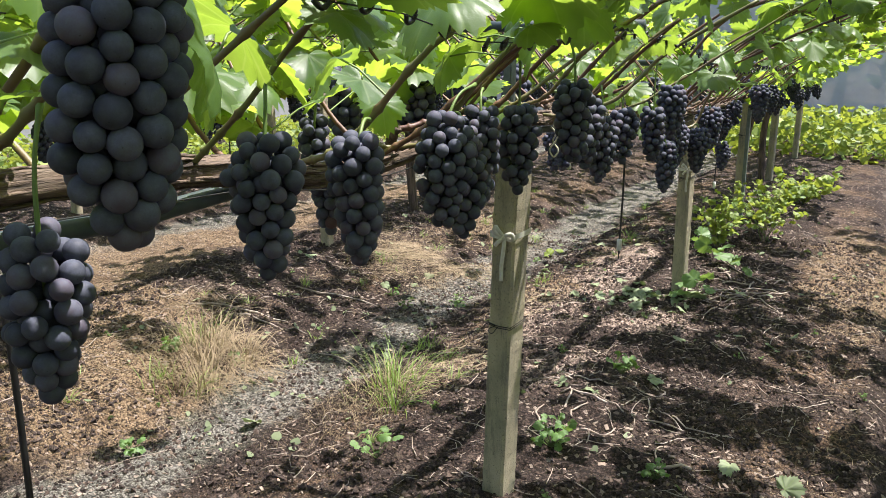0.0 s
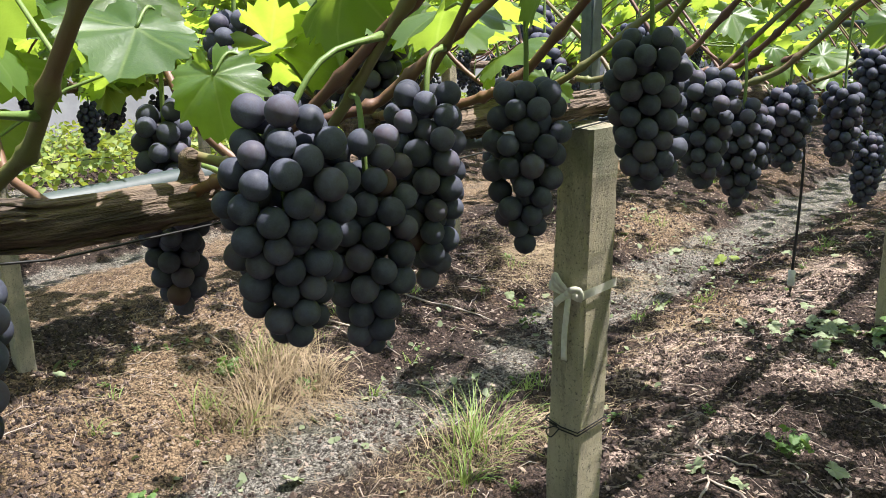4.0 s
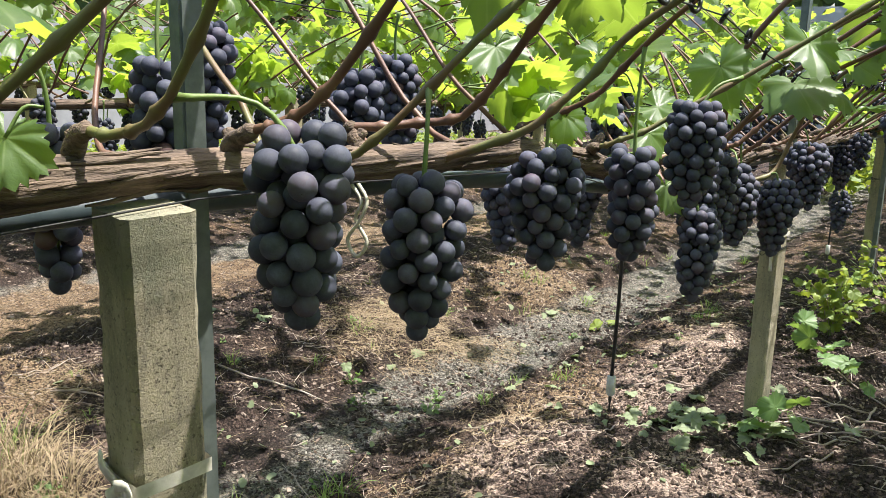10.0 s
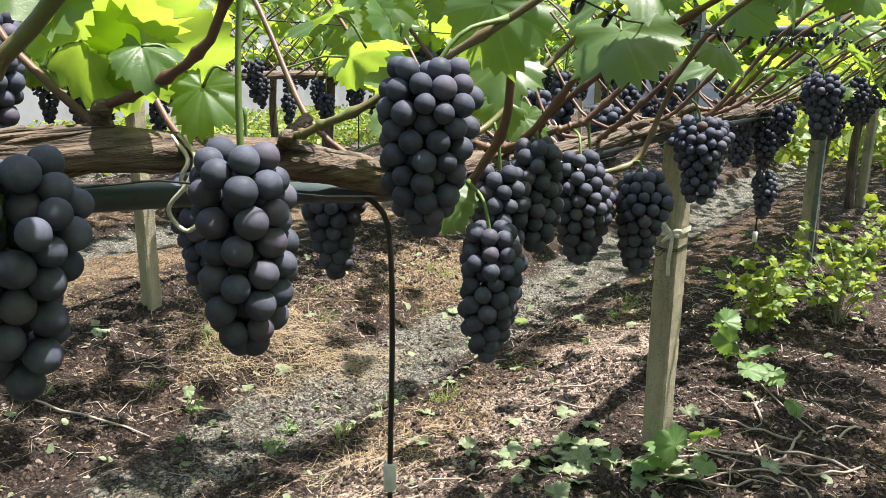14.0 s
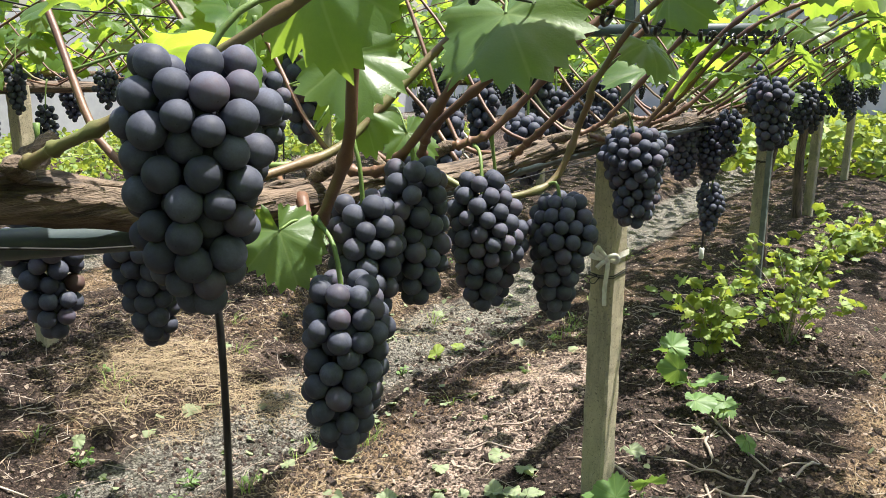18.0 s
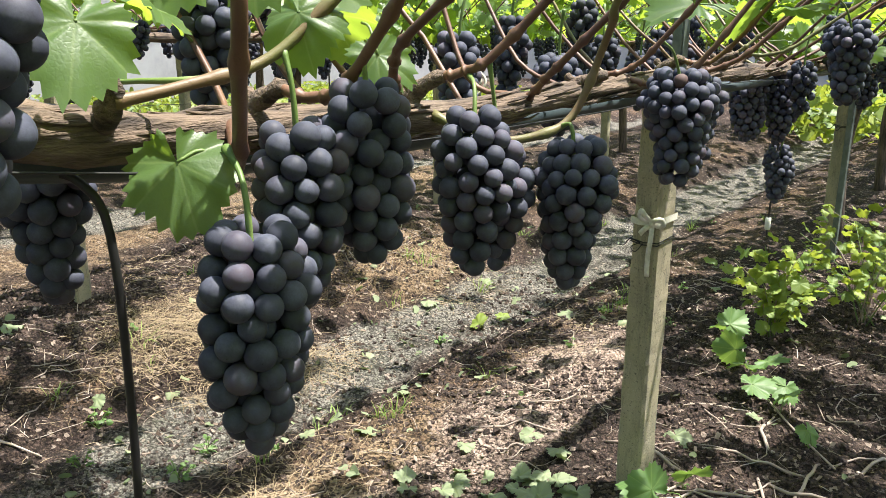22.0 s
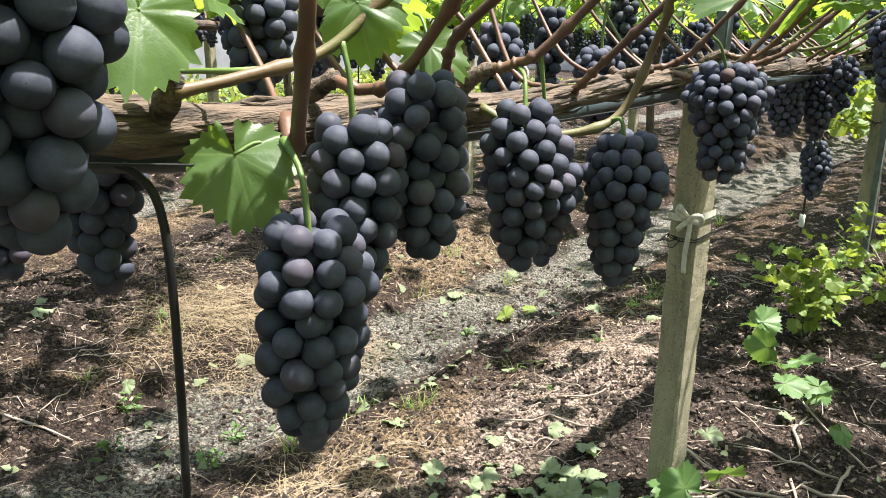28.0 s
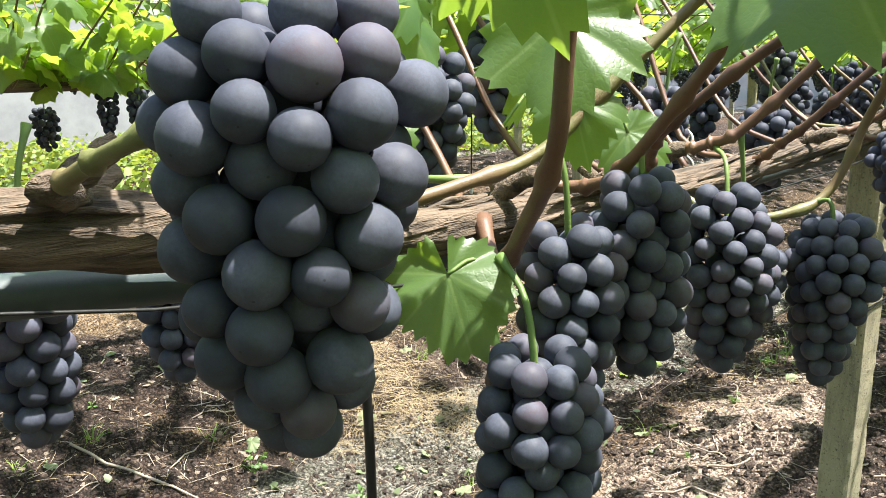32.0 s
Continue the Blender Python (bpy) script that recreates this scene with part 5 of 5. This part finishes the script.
grass_tuft(-1.52, 3.15, 24, .14, .05)
grass_tuft(-2.62, 2.62, 40, .15, .14)
for _ in range(46):
    x, y = rg.choice((-2.75, -1.75, -1.9, -3.0)) + rg.gauss(0, .16), rg.uniform(2.2, 9)
    grass_tuft(x, y, rg.randrange(8, 22), rg.uniform(.05, .12), rg.uniform(.02, .06), label="small grass tuft on the ditch bank")


def small_weed(x, y, size, n, mat_leaf=WEED, lean=0.0, label="small green weed seedling growing in the soil"):
    c = on_ground(x, y, -.003)
    base = empty("weed", c, label, "weed", "weeds")
    st, f = Shape(), Foliage()
    for i in range(n * 2):
        a, up = rg.uniform(0, 6.28), rg.uniform(.2, 1.0) * size
        q = Vector((math.cos(a) * size * rg.uniform(.2, .7) + lean, math.sin(a) * size * rg.uniform(.2, .7), up))
        st.tube([(0, 0, 0), q * .6 + Vector((0, 0, .004)), q], 0.0012, 4)
        f.leaf(LEAVES_PLAIN[rg.randrange(5)], leaf_pose(q, size * rg.uniform(.22, .48), rg, 15))
    tagged(part("stem", st.mesh("stem", STALK), base), kind="stuff")
    part("foliage", f.mesh("foliage", mat_leaf), base)


for x, y, s, n in ((-0.84, 3.39, .09, 14), (-0.88, 2.61, .10, 14), (-0.51, 2.58, .07, 9), (-2.39, 2.15, .08, 7), (-2.59, 4.49, .07, 6), (-2.39, 4.3, .06, 7), (-2.2, 4.61, .06, 7), (-2.09, 4.42, .06, 6), (-1.98, 4.66, .05, 4),
                   (-2.8, 2.8, .08, 16), (-2.62, 3.05, .07, 10), (-1.39, 2.29, .12, 5)):
    small_weed(x, y, s, n)
for _ in range(60):
    small_weed(rg.uniform(-3.5, 0.2), rg.uniform(2.2, 9), rg.uniform(.02, .05), rg.randrange(3, 6))


def fallen_leaf(x, y, size, fresh=False):
    ob = new("fallen_leaf", LEAF_FLAT[(0 if fresh else 1)][rg.randrange(3)])
    ob.matrix_basis = Matrix.Translation(on_ground(x, y, 0.012)) @ pose(0, 0, 0, rg.gauss(0, 20), rg.gauss(0, 20), rg.uniform(0, 360)) @ Matrix.Scale(size, 4)
    return tagged(ob, "bright yellow-green fallen leaf on the ditch bed" if fresh else "wilting vine leaf lying on the soil", "leaf", "fallen leaves")


LEAF_FLAT = [[Shape().add(LEAVES[k][0], LEAVES[k][1]).mesh("fallen_leaf", m, True, LEAVES[k][2]) for k in (0, 2, 4)] for m in (LEAF_YELLOW, FALLEN)]
for x, y, s in ((-2.14, 6.14, .10), (-2.11, 6.30, .09)):
    fallen_leaf(x, y, s, True)
for x, y, s in ((-0.31, 2.8, .09), (-0.13, 2.75, .11), (-1.75, 4.88, .10), (-1.64, 5.53, .09), (-2.6, 5.0, .09), (-2.0, 5.0, .07), (-1.9, 5.4, .08)):
    fallen_leaf(x, y, s)
for _ in range(40):
    fallen_leaf(rg.uniform(-3.4, 0.2), rg.uniform(2.0, 8), rg.uniform(.05, .10))
# heap of pruned leaves at the foot of the post
for _ in range(46):
    fallen_leaf(-1.16 + rg.gauss(0, .13), 4.74 + rg.gauss(0, .13), rg.uniform(.04, .09))
for _ in range(12):
    fallen_leaf(-0.84 + rg.gauss(0, .08), 4.80 + rg.gauss(0, .12), rg.uniform(.06, .12))


# creeping shoot with large leaves beside the post
def creeper(stem, leaves, label):
    c = on_ground(stem[0][0], stem[0][1])
    base = empty("creeping_vine", c, label, "vine", "young vines")
    pts = [on_ground(x, y, h) - c for x, y, h in stem]
    part("shoot", Shape().tube(curve_pts(pts, 16), 0.0032, 6).mesh("shoot", TWIG), base)
    for i, (x, y, h, size) in enumerate(leaves):
        p = on_ground(x, y, h) - c
        near = min(curve_pts(pts, 16), key=lambda q: (q - p).length)
        leaf = part("leaf", CREEP[i % 3], base, at=leaf_pose(p, size, rg, 12))
        part("leaf_stalk", Shape().tube([near, near.lerp(p, .5) + Vector((0, 0, .02)), p], 0.0015, 5).mesh("leaf_stalk", STALK), base)


CREEP = [Shape().add(LEAVES[k][0], LEAVES[k][1]).mesh("leaf", WEED, True, LEAVES[k][2]) for k in (1, 3, 5)]
creeper(((-1.0, 6.25, .02), (-0.93, 5.95, .07), (-0.82, 5.7, .05), (-0.66, 5.5, .02), (-0.5, 5.3, .02)),
        ((-1.03, 6.05, .10, .12), (-0.98, 5.95, .13, .13), (-0.92, 5.82, .10, .13), (-0.86, 5.72, .09, .13), (-0.80, 5.75, .12, .12), (-0.80, 5.58, .10, .12), (-0.70, 5.58, .07, .11), (-0.95, 5.9, .04, .11), (-0.72, 5.68, .09, .11), (-0.6, 5.42, .05, .08)),
        "creeping young vine shoot with broad green leaves on the soil")
creeper(((-0.84, 5.0, .01), (-0.78, 4.9, .08), (-0.8, 4.75, .1)), ((-0.86, 4.82, .09, .12), (-0.76, 4.9, .11, .11), (-0.8, 4.72, .12, .12), (-0.9, 4.74, .05, .11), (-0.72, 4.78, .08, .09)), "young vine leaves sprouting at the foot of the post")


# leafy bush beside the row
def bush(cx, cy, n, h, rx, ry, leaf, mat, label, seed):
    r = random.Random(seed)
    c = on_ground(cx, cy, -.01)
    base = empty("bush", c, label, "bush", "bushes")
    f = Foliage()
    for _ in range(n):
        a, q = r.uniform(0, 6.28), r.random() ** .5
        tip = Vector((rx * q * math.cos(a), ry * q * math.sin(a), h * r.uniform(.55, 1.0)))
        mid = Vector((tip.x * .35, tip.y * .35, tip.z * .6))
        pts = curve_pts([(r.gauss(0, .015), r.gauss(0, .015), 0), mid, tip], 8)
        part("stem", Shape().tube(pts, [.0036 - .0003 * i for i in range(9)], 5).mesh("stem", TWIG if r.random() < .4 else STALK), base)
        for i in range(3, 9):
            for _ in range(2):
                p = pts[i] + Vector((r.gauss(0, .04), r.gauss(0, .04), r.gauss(0.01, .03)))
                f.leaf(LEAVES_PLAIN[r.randrange(5)], leaf_pose(p, leaf * r.uniform(.6, 1.2), r, 10))
    tagged(part("foliage", f.mesh("foliage", mat), base), kind="stuff")


bush(-0.93, 6.35, 14, .40, .26, .26, .06, LEAF_YELLOW, "leafy green bush growing beside the vine row", 3)
bush(-0.66, 6.8, 12, .40, .32, .4, .055, LEAF_YELLOW, "yellow-green leafy bush growing beside the vine row", 4)
bush(-0.72, 7.7, 10, .36, .3, .4, .06, LEAF_YELLOW, "yellowish leafy bush farther along the row", 5)
bush(-0.55, 9.0, 14, .3, .4, .5, .09, LEAF_YELLOW, "low yellowish bush farther along the row", 6)


# sunlit grass beyond the rows
def meadow(x0, x1, y0, y1, n, ln, name, label):
    f = Foliage()
    for _ in range(n):
        x, y = rg.uniform(x0, x1), rg.uniform(y0, y1)
        z = slope(min(max(y, -2), 17)) - .03
        f.leaf(LEAVES_FAR[rg.randrange(4)], leaf_pose(Vector((x, y, z + rg.random() * ln)), rg.uniform(.10, .2) * (0.5 if x1 < -5 else 1), rg, 40))
    tagged(new(name, f.mesh(name, LEAF_YELLOW)), label, "grass", kind="stuff")


meadow(-11, -7.2, -1, 17, 15000, .22, "grass_strip", "bright sunlit grass and weeds beyond the rows")
meadow(-3, 4, 13.8, 20.5, 5200, .5, "weed_field", "bright sunlit weeds in front of the netting")


def far_tree(x, y, h, r, seed):
    q = random.Random(seed)
    z0 = -0.45
    base = empty("tree", (x, y, z0), "leafy green tree behind the netting", "tree", "far trees")
    part("trunk", Shape().tube(curve_pts([(0, 0, 0), (.1, 0, h * .3), (0, .1, h * .6)], 8), [.16 - .01 * i for i in range(9)], 8).mesh("trunk", TRUNK), base)
    f = Foliage()
    for _ in range(520):
        d = Vector((q.gauss(0, .5), q.gauss(0, .5), q.gauss(0, .42)))
        f.leaf(LEAVES_FAR[q.randrange(4)], leaf_pose(Vector((0, 0, h * .65)) + d * r, q.uniform(.4, .7), q, 30))
    tagged(part("crown", f.mesh("crown", FARTREE), base), kind="stuff")


for i, (x, y, h) in enumerate(((-8, 27, 5), (-4.5, 29, 6), (-1, 26, 4.6), (2.5, 28, 6), (6, 27, 5), (-14, 4, 5.5), (-15, 10, 6), (-14.5, 16, 5.5), (-15, -2, 6))):
    far_tree(x, y, h, 2.2, 60 + i)
